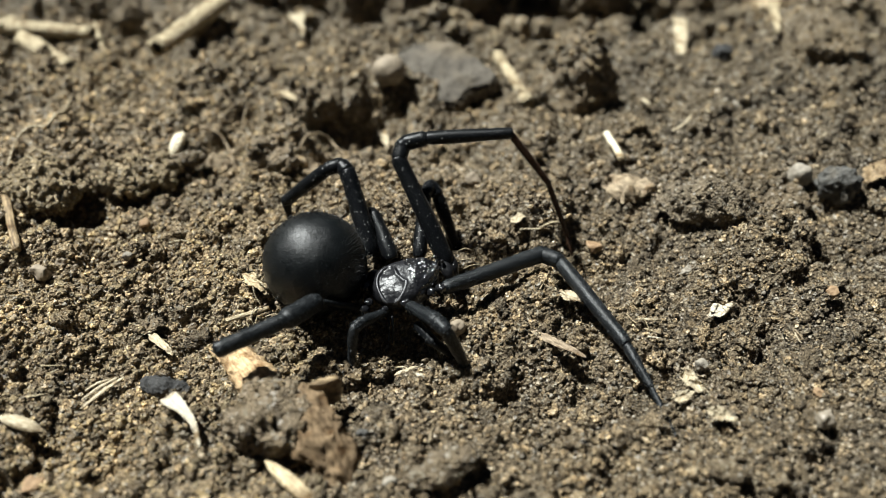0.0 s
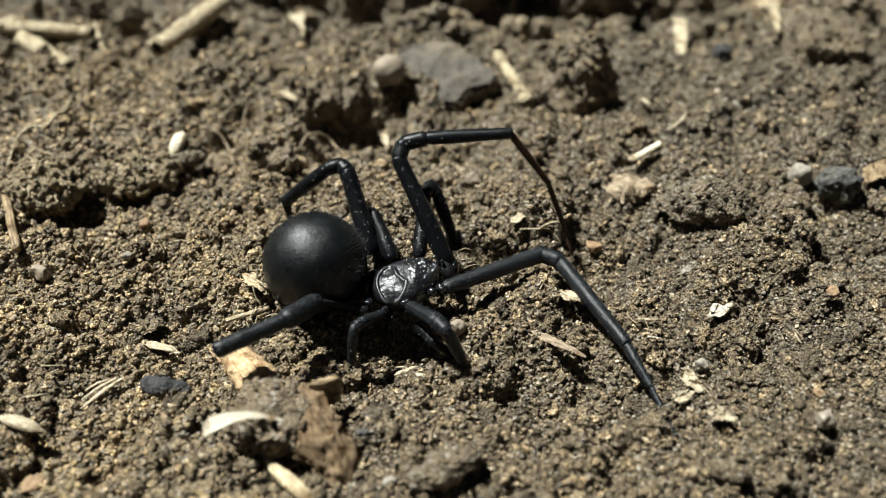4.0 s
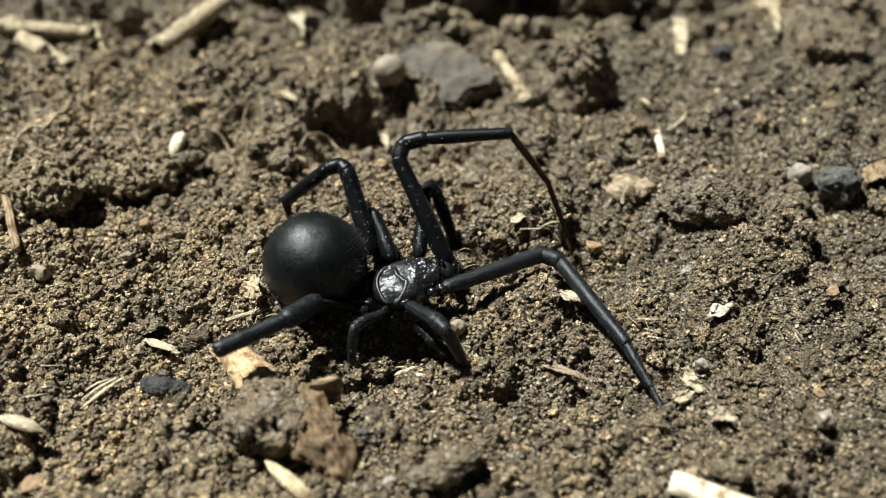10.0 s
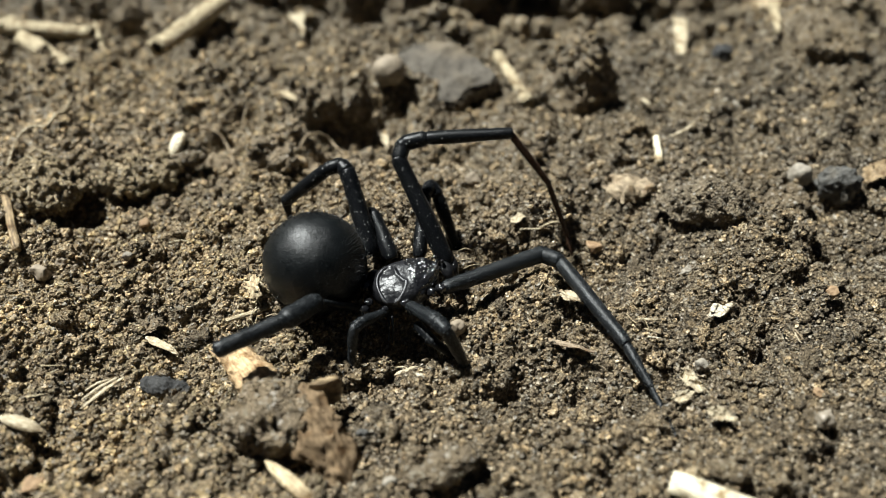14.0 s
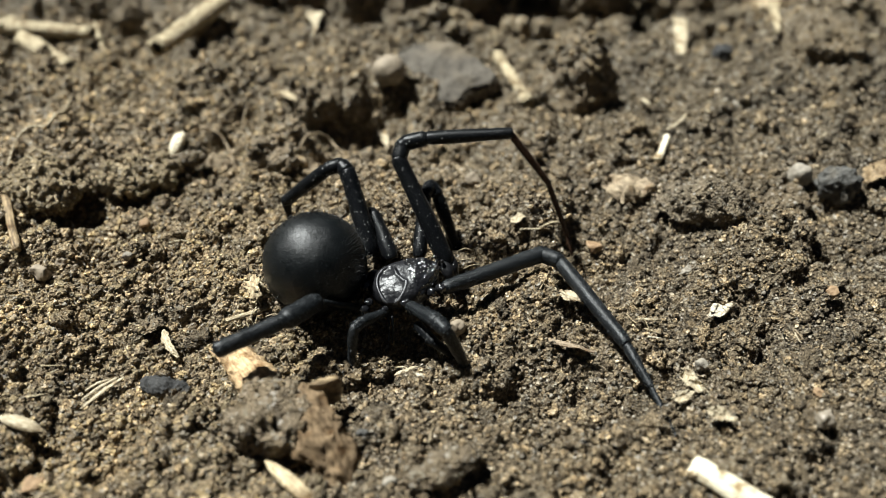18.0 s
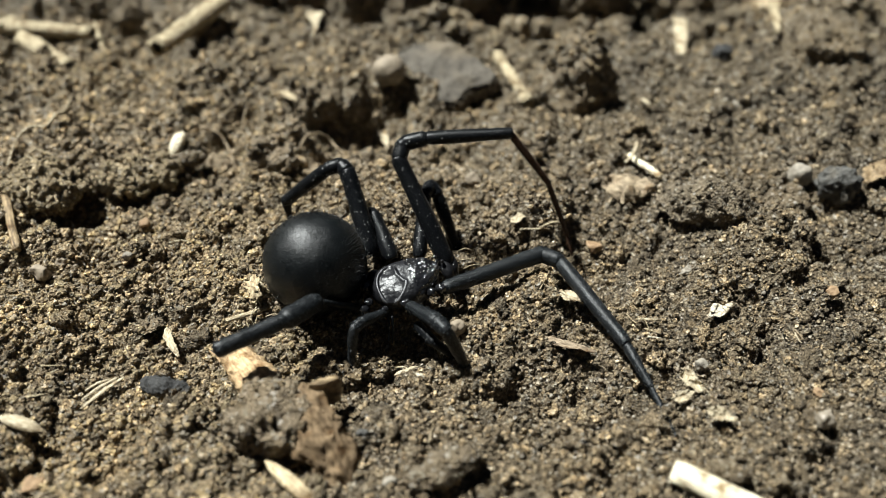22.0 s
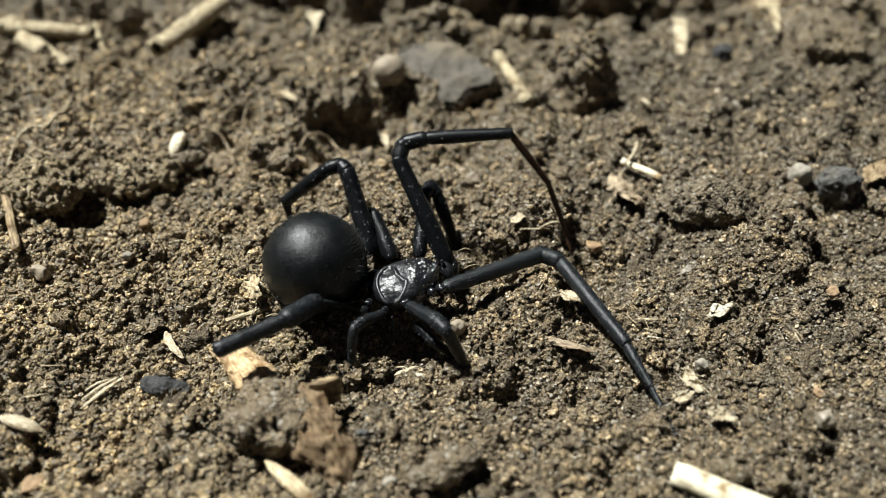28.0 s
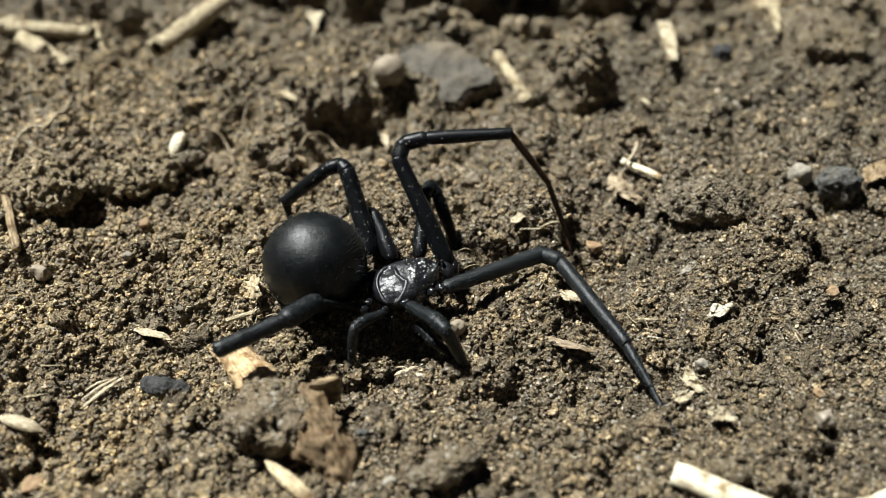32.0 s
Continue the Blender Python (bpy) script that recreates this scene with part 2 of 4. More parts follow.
def tube(bm, pts, seg=10, steps=5, squash=1.0, seed=None, wob=0.0, caps=True, smooth=True):
    line = curve_points(pts, steps) if smooth else [np.array(p, float) for p in pts]
    rings, up = [], None
    for i, p in enumerate(line):
        a, b = line[max(i - 1, 0)], line[min(i + 1, len(line) - 1)]
        d = Vector((b - a)[:3]).normalized()
        if up is None:
            up = Vector((0, 0, 1)) if abs(d.z) < 0.9 else Vector((0, 1, 0))
        side = d.cross(up).normalized()
        up = side.cross(d).normalized()
        ring = []
        for k in range(seg):
            t = 2 * math.pi * k / seg
            r = max(p[3], 0.004)
            if seed is not None:
                r *= 1 + wob * noise.noise(Vector((p[0] * 2 + seed, p[1] * 2, k * 0.9)))
            ring.append(bm.verts.new(Vector(p[:3]) + side * math.cos(t) * r + up * math.sin(t) * r * squash))
        rings.append(ring)
    for a, b in zip(rings, rings[1:]):
        for k in range(seg):
            bm.faces.new((a[k], a[(k + 1) % seg], b[(k + 1) % seg], b[k]))
    if caps:
        bm.faces.new(rings[0][::-1])
        bm.faces.new(rings[-1])
    return rings


def blade(bm, pts, thick=0.12, cup=0.0, seg=6):
    """A thin curved flake along x: points (x, y, z, half width); cup bends its cross-section."""
    line = curve_points(pts, 5)
    top, low = [], []
    for p in line:
        a, b = [], []
        for k in range(seg + 1):
            u = 2 * k / seg - 1
            y, z = p[1] + u * p[3], p[2] + cup * (u * u) * p[3]
            a.append(bm.verts.new((p[0], y, z + thick * 0.5 * (1.2 - u * u))))
            b.append(bm.verts.new((p[0], y, z - thick * 0.5)))
        top.append(a), low.append(b)
    n = len(line)
    for i in range(n - 1):
        for k in range(seg):
            bm.faces.new((top[i][k], top[i + 1][k], top[i + 1][k + 1], top[i][k + 1]))
            bm.faces.new((low[i][k], low[i][k + 1], low[i + 1][k + 1], low[i + 1][k]))
        bm.faces.new((top[i][0], low[i][0], low[i + 1][0], top[i + 1][0]))
        bm.faces.new((top[i][seg], top[i + 1][seg], low[i + 1][seg], low[i][seg]))
    for k in range(seg):
        bm.faces.new((top[0][k], top[0][k + 1], low[0][k + 1], low[0][k]))
        bm.faces.new((top[-1][k], low[-1][k], low[-1][k + 1], top[-1][k + 1]))


# ---- the ground ----
X0, X1, Y0, Y1, STEP = -62.0, 62.0, -30.0, 54.0, 0.19
gx = np.arange(X0, X1 + STEP, STEP)
gy = np.arange(Y0, Y1 + STEP, STEP)
rng = np.random.default_rng(7)


def smooth_noise(cell, seed):
    """Smooth random heights with bumps about one cell (mm) wide."""
    r = np.random.default_rng(seed)
    nx, ny = int((X1 - X0) / cell) + 4, int((Y1 - Y0) / cell) + 4
    v = r.random((ny, nx)) * 2 - 1
    fx, fy = (gx - X0) / cell, (gy - Y0) / cell
    ix, iy = fx.astype(int), fy.astype(int)
    tx, ty = fx - ix, fy - iy
    tx, ty = tx * tx * (3 - 2 * tx), (ty * ty * (3 - 2 * ty))[:, None]
    a, b = v[np.ix_(iy, ix)], v[np.ix_(iy, ix + 1)]
    c, d = v[np.ix_(iy + 1, ix)], v[np.ix_(iy + 1, ix + 1)]
    return (a * (1 - tx) + b * tx) * (1 - ty) + (c * (1 - tx) + d * tx) * ty


H = 1.1 * smooth_noise(11, 1) + 1.35 * smooth_noise(5, 2) + 0.75 * smooth_noise(2.6, 3) + 0.4 * smooth_noise(1.5, 4)
# broad swells (+) and hollows (-): x, y, radius, height
for bx, by, br, bh in (
    (-38.73, 9.86, 6, 1.6), (-31.56, 10.45, 5, 2.0), (-26.65, 9.43, 3.5, 1.8), (-30.46, 8.03, 2.4, -2.0), (-25.66, 8.03, 2.4, -1.6), (-33.74, 5.24, 2.6, -1.6),
    (-28.02, -8.87, 1.6, -1.8), (-10.44, 18.38, 4, -1.3), (-3.66, 19.38, 3, -0.8), (4.70, 43.88, 2.0, -6.0), (6.85, 41.29, 1.8, -4.5), (8.38, 44.18, 2.0, -6.0), (12.21, 44.47, 2.2, -6.0), (15.59, 43.59, 1.8, -4.0), (21.26, 41.01, 2.0, -5.0), (24.16, 43.30, 2.2, -6.0), (22.79, 37.98, 1.8, -3.5), (-5.46, 43.88, 2.0, -5.0), (-8.06, 41.01, 1.8, -3.0), (-1.64, 41.86, 1.8, -2.5), (-21.51, 12.57, 2.2, -2.8), (-11.94, 12.30, 2.0, -2.6), (-12.50, 41.43, 3, -1.6), (-46.45, 30.12, 3, -2.0), (-36.43, 40.73, 3, -3.5), (-40.01, 41.43, 2.4, -3.0), (23.84, -12.49, 2.0, -1.8),
    (31.14, -1.64, 2.0, -1.3), (34.68, -4.28, 2.2, -1.5), (23.93, -9.14, 2.2, -1.0), (27.86, -10.56, 1.8, -1.1), (31.44, -7.68, 1.6, -1.2), (-3.59, -11.40, 3.0, -1.3), (-7.94, -10.56, 2.2, -1.0), (37.69, 2.60, 1.6, -1.0),
    (-22.77, 13.35, 2.0, -3.0), (-11.78, 15.00, 1.7, -2.4), (-25.51, -20.71, 3.4, 1.6), (-30.83, 31.81, 2.0, -2.0),
    (-6.55, 43.10, 2.2, -4), (6.54, 40.02, 2.0, -4), (11.81, 41.96, 2.0, -4), (-12.34, 45.72, 2.2, -3.5), (22.03, 40.98, 2.2, -3.5), (0.42, 43.10, 2.0, -3.5),
    (40.82, 12.75, 1.8, -1.8), (-7.99, 19.88, 3.2, -3.0), (33.42, -0.97, 2.4, -1.2), (34.80, -4.29, 2.4, -1.2), (28.15, -1.99, 2.0, -0.9), (-19.75, 16.44, 2.5, -1.3), (-3.62, -9.73, 3.4, -1.6), (2.47, -7.69, 3, -0.6),
    (5.25, -7.91, 4.4, 2.0), (-42.51, 44.37, 2.2, -4), (-38.99, 45.56, 2.2, -4), (-20.00, 20.34, 1.6, -3), (-23.17, 13.18, 1.6, -2), (-11.56, 14.54, 1.6, -2), (-8.30, 19.33, 2.0, -2.6), (-4.88, 20.34, 1.6, -2), (-4.12, 23.47, 1.6, -2.5), (3.38, 25.09, 1.5, -2.5), (0.95, 23.47, 1.4, -2), (18.88, 25.64, 2.0, -2.5), (40.33, 15.00, 1.8, -3), (36.62, 10.54, 1.2, -1.6), (-31.72, 4.47, 1.6, -1.8), (-27.54, 6.82, 1.3, -1.4), (25.08, -9.72, 1.8, -1.6), (10.20, -6.47, 1.2, -1.2), (13.52, -9.83, 1.0, -1.0), (-28.23, -7.68, 1.4, -1.6), (-7.03, -20.72, 1.4, -1.4), (24.17, 2.01, 1.3, -2.0), (29.38, 17.85, 1.4, -1.4), (17.01, 4.86, 1.2, -1.5), (-15.84, 4.47, 1.0, -1.2), (24.71, -5.24, 6, 0.7), (-10.41, -17.28, 5, 0.8), (1.39, -19.14, 5, 0.9), (-5.88, -14.32, 3, -0.8),
    (32.32, 1.49, 5, 0.8), (39.26, 32.80, 8, 2.0), (26.22, 17.41, 6, 0.5), (-33.72, 31.57, 6, -1.0), (-42.51, 22.47, 7, 1.0),
):
    H += bh * np.exp(-((gx[None, :] - bx) ** 2 + (gy[:, None] - by) ** 2) / (2 * (br * 0.7) ** 2))


# a low unseen bank behind it, added to shade the far edge
for bx in range(-4, 34, 4):
    H += (1.2 + 0.8 * math.sin(bx)) * np.exp(-((gx[None, :] - bx) ** 2 + (gy[:, None] - 53) ** 2) / (2 * 2.8 ** 2))
# a broken, shaded patch of deep gaps at the far side
pit = np.random.default_rng(31)
for _ in range(34):
    bx, by, br, bh = pit.uniform(2, 33), pit.uniform(37, 50), pit.uniform(1.0, 1.9), pit.uniform(-5, -2.5)
    H += bh * np.exp(-((gx[None, :] - bx) ** 2 + (gy[:, None] - by) ** 2 * 0.5) / (2 * (br * 0.7) ** 2))


def press_crumbs(count, r_low, r_high, sink, seed):
    """Crumbs lying in the surface: knobbly domes, each on the height where it lies."""
    r = np.random.default_rng(seed)
    cx, cy = r.uniform(X0 + 2, X1 - 2, count), r.uniform(Y0 + 2, Y1 - 2, count)
    rr = r_low * (r_high / r_low) ** r.random(count)
    sq, an, el = r.uniform(0.6, 1.0, count), r.uniform(0, 3.14, count), r.uniform(0.65, 1.0, count)
    for x, y, q, s, a, e in zip(cx, cy, rr, sq, an, el):
        i0, i1 = int((x - q - X0) / STEP), int((x + q - X0) / STEP) + 2
        j0, j1 = int((y - q - Y0) / STEP), int((y + q - Y0) / STEP) + 2
        dx, dy = gx[i0:i1][None, :] - x, gy[j0:j1][:, None] - y
        ca, sa = math.cos(a), math.sin(a)
        u, v = (dx * ca + dy * sa) / q, (dy * ca - dx * sa) / (q * e)
        dome = 1 - (u * u + v * v) ** 1.35
        here = H[int((y - Y0) / STEP), int((x - X0) / STEP)]
        patch = H[j0:j1, i0:i1]
        np.maximum(patch, np.where(dome > 0, here - sink * q + np.sqrt(np.maximum(dome, 0)) * q * s, -99), out=patch)


press_crumbs(420, 1.2, 2.5, 0.55, 10)
H += 0.25 * smooth_noise(1.2, 18)
press_crumbs(2600, 0.50, 1.0, 0.38, 11)
H += 0.18 * smooth_noise(0.9, 15)
press_crumbs(16000, 0.30, 0.52, 0.40, 12)
H += 0.10 * (rng.random(H.shape) - 0.5)
H -= np.mean(H)


def ground_z(x, y, r=0.0):
    """Height of the ground at a place, or its upper level within r."""
    x, y = min(max(x, X0), X1), min(max(y, Y0), Y1)
    i, j, k = int((x - X0) / STEP), int((y - Y0) / STEP), max(1, int(r / STEP))
    return float(np.percentile(H[max(0, j - k):j + k + 1, max(0, i - k):i + k + 1], 75 if r else 50))


def build_ground():
    far = np.cumsum(0.3 * 1.55 ** np.arange(28))
    xs = np.concatenate([X0 - far[::-1], gx, gx[-1] + far])
    ys = np.concatenate([Y0 - far[::-1], gy, gy[-1] + far])
    z = np.pad(H, len(far), mode="edge")
    fade = np.concatenate([np.linspace(0, 1, len(far)), np.ones(len(gx)), np.linspace(1, 0, len(far))])
    fade_y = np.concatenate([np.linspace(0, 1, len(far)), np.ones(len(gy)), np.linspace(1, 0, len(far))])
    z = z * fade[None, :] * fade_y[:, None]
    nx, ny = len(xs), len(ys)
    co = np.empty((ny, nx, 3), np.float32)
    co[..., 0], co[..., 1], co[..., 2] = xs[None, :], ys[:, None], z
    idx = np.arange(nx * ny).reshape(ny, nx)
    quad = np.stack([idx[:-1, :-1], idx[:-1, 1:], idx[1:, 1:], idx[1:, :-1]], -1).reshape(-1)
    me = bpy.data.meshes.new("ground")
    me.vertices.add(nx * ny)
    me.vertices.foreach_set("co", (co * MM).reshape(-1))
    n = len(quad) // 4
    me.loops.add(len(quad)), me.polygons.add(n)
    me.loops.foreach_set("vertex_index", quad.astype(np.int32))
    me.polygons.foreach_set("loop_start", np.arange(0, len(quad), 4, dtype=np.int32))
    me.polygons.foreach_set("use_smooth", np.ones(n, bool))
    me.update(calc_edges=True)
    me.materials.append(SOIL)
    tagged(new("ground", me), "dry brown crumbly garden soil", "ground", "", "structure")


def crumb_shapes(sub, count, seed):
    """Angular crumbs; the smallest are bare twenty-sided grains."""
    out = []
    for k in range(count):
        bm = bmesh.new()
        if sub > 1:
            lump(bm, (0, 0, 0), (1, 0.85, 0.75), seed + k, 1.0, sub, 2.6, flat=0.35)
        else:
            bmesh.ops.create_icosphere(bm, subdivisions=sub, radius=1.0)
        bm.verts.ensure_lookup_table()
        co = np.array([v.co[:] for v in bm.verts])
        if sub <= 1:
            co *= np.random.default_rng(seed + k).uniform(0.6, 1.25, (len(co), 1))
        out.append((co, np.array([[v.index for v in f.verts] for f in bm.faces])))
        bm.free()
    return out


def crumb_mesh(name, co, tri, mat):
    me = bpy.data.meshes.new(name)
    me.from_pydata((co * MM).tolist(), [], tri.tolist())
    me.polygons.foreach_set("use_smooth", [True] * len(tri))
    me.materials.append(mat)
    return me


def scatter(name, shapes, count, r_low, r_high, seed, label, near=0.0, lift=0.3, mat=None, smooth=True, category="soil", x_low=-1, x_high=1, y_low=-26, single="", y_high=50):
    """Loose crumbs over the seen stretch of ground: joined, or each a thing of its own in the group named by single."""
    r = np.random.default_rng(seed)
    y = np.where(r.random(count) > near, r.uniform(y_low, y_high, count), r.uniform(-26, 8, count))
    half = 33 + (y + 26) * 0.36
    x = r.uniform(x_low, x_high, count) * half
    q = r_low * (r_high / r_low) ** (r.random(count) ** 1.5)
    z = H[((y - Y0) / STEP).astype(int), ((x - X0) / STEP).astype(int)] + q * lift
    a, t = r.uniform(0, 6.28, count), r.uniform(-1, 1, count)
    kind = r.integers(len(shapes), size=count)
    if single:
        meshes = [crumb_mesh(name, co, tri, mat or LOOSE) for co, tri in shapes]
        for i in range(count):
            ob = new(name, meshes[kind[i]])
            ob.matrix_basis = pose(x[i] * MM, y[i] * MM, z[i] * MM, math.degrees(t[i]), 0, math.degrees(a[i])) @ Matrix.Diagonal((*(q[i] * r.uniform(0.75, 1.2, 3)), 1))
            tagged(ob, label, category, single)
        return
    cos, tris, base = [], [], 0
    for k, (co, tri) in enumerate(shapes):
        w = np.nonzero(kind == k)[0]
        n = len(w)
        p = co[None] * q[w][:, None, None] * r.uniform(0.7, 1.25, (n, 1, 3))
        ct, st, ca, sa = (f(v[w])[:, None] for f, v in ((np.cos, t), (np.sin, t), (np.cos, a), (np.sin, a)))
        py, pz = p[..., 1] * ct - p[..., 2] * st, p[..., 1] * st + p[..., 2] * ct
        px, py = p[..., 0] * ca - py * sa, p[..., 0] * sa + py * ca
        cos.append((np.stack([px, py, pz], -1) + np.stack([x[w], y[w], z[w]], -1)[:, None, :]).reshape(-1, 3))
        tris.append((tri[None] + base + (np.arange(n) * len(co))[:, None, None]).reshape(-1, 3))
        base += n * len(co)
    co, tri = np.concatenate(cos), np.concatenate(tris)
    me = bpy.data.meshes.new(name)
    me.vertices.add(len(co))
    me.vertices.foreach_set("co", (co * MM).astype(np.float32).reshape(-1))
    me.loops.add(tri.size), me.polygons.add(len(tri))
    me.loops.foreach_set("vertex_index", tri.astype(np.int32).reshape(-1))
    me.polygons.foreach_set("loop_start", np.arange(0, tri.size, 3, dtype=np.int32))
    me.polygons.foreach_set("use_smooth", np.full(len(tri), smooth))
    me.update(calc_edges=True)
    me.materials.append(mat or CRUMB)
    tagged(new(name, me), label, category, "", "stuff")


build_ground()
scatter("soil_crumb", crumb_shapes(3, 14, 40), 300, 0.45, 0.95, 21, "loose rounded crumb of dry brown soil", 0.45, 0.3, single="loose soil crumbs")
scatter("soil_granules", crumb_shapes(2, 20, 80), 9000, 0.20, 0.42, 22, "dry brown soil broken into rounded granules", 0.62, 0.30, y_high=24)
scatter("coarse_granules", crumb_shapes(1, 20, 400), 9000, 0.24, 0.56, 28, "coarse brown granules of dry soil", 0, 0.18, y_low=8)
scatter("soil_lump", crumb_shapes(3, 10, 60), 240, 0.6, 1.5, 27, "loose brown lump of soil among deep gaps", 0, 0.4, None, True, "soil", -0.1, 0.9, 36, "lumps at the gaps")
scatter("fine_granules", crumb_shapes(1, 24, 120), 42000, 0.10, 0.26, 23, "fine brown granules of dry soil", 0.6, 0.45, None, True, y_high=30)
scatter("sand_grains", crumb_shapes(1, 8, 150), 620, 0.07, 0.22, 24, "pale grains of sand among the soil", 0.6, 0.5, PALE, True, "sand")
scatter("sandy_grains", crumb_shapes(2, 12, 190), 4500, 0.14, 0.38, 26, "pale yellowish grains of sandier soil", 0.6, 0.5, SANDY, True, "sand", -1, -0.22, y_high=30)
scatter("ochre_grains", crumb_shapes(1, 8, 170), 160, 0.12, 0.32, 25, "ochre grains of sand among the soil", 0.6, 0.5, TAN, True, "sand")


# ---- the dead spider ----
def limb(spider, base, names, pts, thick, mat=LEG, hairs=55, foot=None):
    """A leg in its joints: the thigh carries the others. pts: places in the plan; thick: radii at both ends of each joint."""
    pts = [Vector(p) - Vector(base) for p in pts]
    holder = spider
    for i, name in enumerate(names):
        a, b = pts[i], pts[i + 1]
        r0, r1 = thick[i]
        ax, long = (b - a).normalized(), (b - a).length
        bm = bmesh.new()
        # each joint is waisted at its root, fullest past the middle and blunt at its end
        tube(bm, [(*(a - ax * r0 * 0.3), r0 * 0.72), (*(a + ax * 0.06 * long), r0 * 0.96), (*a.lerp(b, 0.35), r0 * 1.02), (*a.lerp(b, 0.7), (r0 + 2 * r1) / 3), (*(b - ax * r1 * 0.15), r1), (*(b + ax * r1 * 0.45), r1 * 0.72)], 14, 5, 1.0, i * 3.7 + a.x, 0.08)
        rnd = random.Random(int(a.x * 100) + i)
        for _ in range(int(hairs * long)):
            t = rnd.uniform(0.03, 0.97)
            d = Vector((rnd.gauss(0, 1), rnd.gauss(0, 1), rnd.gauss(0, 1)))
            d = (d - ax * d.dot(ax)).normalized()
            q = a.lerp(b, t) + d * (r0 + (r1 - r0) * t) * 0.92
            e = q + (d + ax * 1.3).normalized() * rnd.uniform(0.12, 0.34)
            tube(bm, [(*q, 0.015), (*e, 0.005)], 3, 1, smooth=False)
        ob = part(name, bm, foot if foot and "foot" in name else mat, holder, "dark brown foot joint" if foot and "foot" in name else "")
        if i == 0:
            holder = ob


def build_spider():
    base = Vector((-6.40, -6.12, 0.0))
    sp = empty("spider", base, "dead black spider with a round abdomen lying on the soil", "spider")
    c = Vector((-9.72, -5.97, 4.10)) - base
    bm = bmesh.new()
    bmesh.ops.create_icosphere(bm, subdivisions=5, radius=1.0)
    for v in bm.verts:
        d = v.co.copy()
        k = 1 + 0.018 * noise.noise(d * 1.7) + 0.006 * noise.noise(d * 6)
        v.co = c + Vector((d.x * 3.94, d.y * 3.9, d.z * 3.95)) * k
    rnd = random.Random(5)
    for _ in range(4200):
        d = Vector((rnd.gauss(0, 1), rnd.gauss(0, 1), rnd.gauss(0, 1))).normalized()
        q = c + d * 3.9
        e = q + (d + Vector((-0.5, 0.1, -0.2))).normalized() * rnd.uniform(0.15, 0.28)
        tube(bm, [(*q, 0.012), (*e, 0.004)], 3, 1, smooth=False)
    for _ in range(70):
        d = Vector((rnd.uniform(0.55, 1.0), rnd.gauss(0, 0.5), rnd.uniform(0.0, 0.9))).normalized()
        q = c + d * 3.9
        e = q + (d + Vector((0.2, rnd.uniform(-0.6, 0.6), 0.5))).normalized() * rnd.uniform(0.3, 0.6)
        tube(bm, [(*q, 0.022), (*e, 0.008)], 4, 1, smooth=False)
    part("abdomen", bm, BLACK, sp, "round black velvety abdomen")
    # the shield: a domed plate, its rear sunk to a round dish, its front knobbly
    h = Vector((-2.91, -6.88, 2.75)) - base
    turn = Matrix.Rotation(radians(20), 3, "Z")
    bm = bmesh.new()
    res = bmesh.ops.create_icosphere(bm, subdivisions=6, radius=1.0)
    ridge, wet = set(), set()
    for v in res["verts"]:
        d = v.co.copy()
        w = 2.1 - 0.55 * max(0, d.x) ** 1.5
        z = 1.5 * d.z
        if d.z > 0:
            rho = math.hypot((d.x + 0.40) / 0.42, (d.y + 0.12 - 0.35 * (d.x + 0.4)) / 0.74)
            steep = 20 if d.x < -0.4 else 20 - 34 * min(0.4, d.x + 0.4)
            dent = 1 / (1 + math.exp((rho - 0.95) * steep))
            ahead = max(0, d.x - 0.05)
            if d.x + 0.12 * noise.noise(d * 5) > 0.12:
                wet.add(v)
            rear = 1 / (1 + math.exp((d.x + 0.22 + 0.5 * d.y) * 14))
            if abs(rho - 1.0) < 0.04 and d.x + 0.5 * d.y < -0.22:
                ridge.add(v)
            z -= 0.34 * dent - 0.13 * rear * math.exp(-((rho - 1.0) / 0.06) ** 2)
            z += 0.18 * dent * math.exp(-((d.x + 0.22 - 0.35 * (d.y - 0.2) ** 2) / 0.05) ** 2)
            z += 0.12 * dent * noise.noise(Vector((d.x * 5 + d.y, d.y * 4, 0.3)))
            z += ahead * (0.75 + 0.55 * noise.noise(d * 2.3 + Vector((3, 0, 0))) + 0.14 * noise.noise(d * 7.0))
            z += 0.06 * noise.noise(d * 3.2) * (1 - dent)
        v.co = h + turn @ Vector((d.x * 2.75, d.y * w, z))
    for f in bm.faces:
        f.material_index = 1 if sum(v in ridge for v in f.verts) > 1 else 2 if all(v in wet for v in f.verts) else 0
    shield = part("head_and_chest", bm, GLOSS, sp, "shiny black dented head shield with a pale rim")
    shield.data.materials.append(RIM)
    shield.data.materials.append(JOINT)
    for k, p in enumerate(((-1.37, -6.18, 4.30), (-0.86, -6.47, 4.10), (-0.52, -5.68, 4.00), (-0.94, -6.77, 3.80), (-0.35, -6.06, 3.70), (-1.80, -6.04, 4.40), (-0.09, -5.21, 3.60), (-0.61, -4.97, 3.80))):
        bm = bmesh.new()
        lump(bm, Vector(p) - base, (0.17, 0.15, 0.14), 60 + k, 0.3, 3, 3.0)
        part("eye", bm, JOINT, sp)
    bm = bmesh.new()
    for spot, r in (((-5.28, -6.03, 2.70), 0.55), ((-5.83, -6.65, 2.40), 0.5)):
        lump(bm, Vector(spot) - base, (r, r, r), 3, 0.1, 2)
    part("waist", bm, GLOSS, sp)
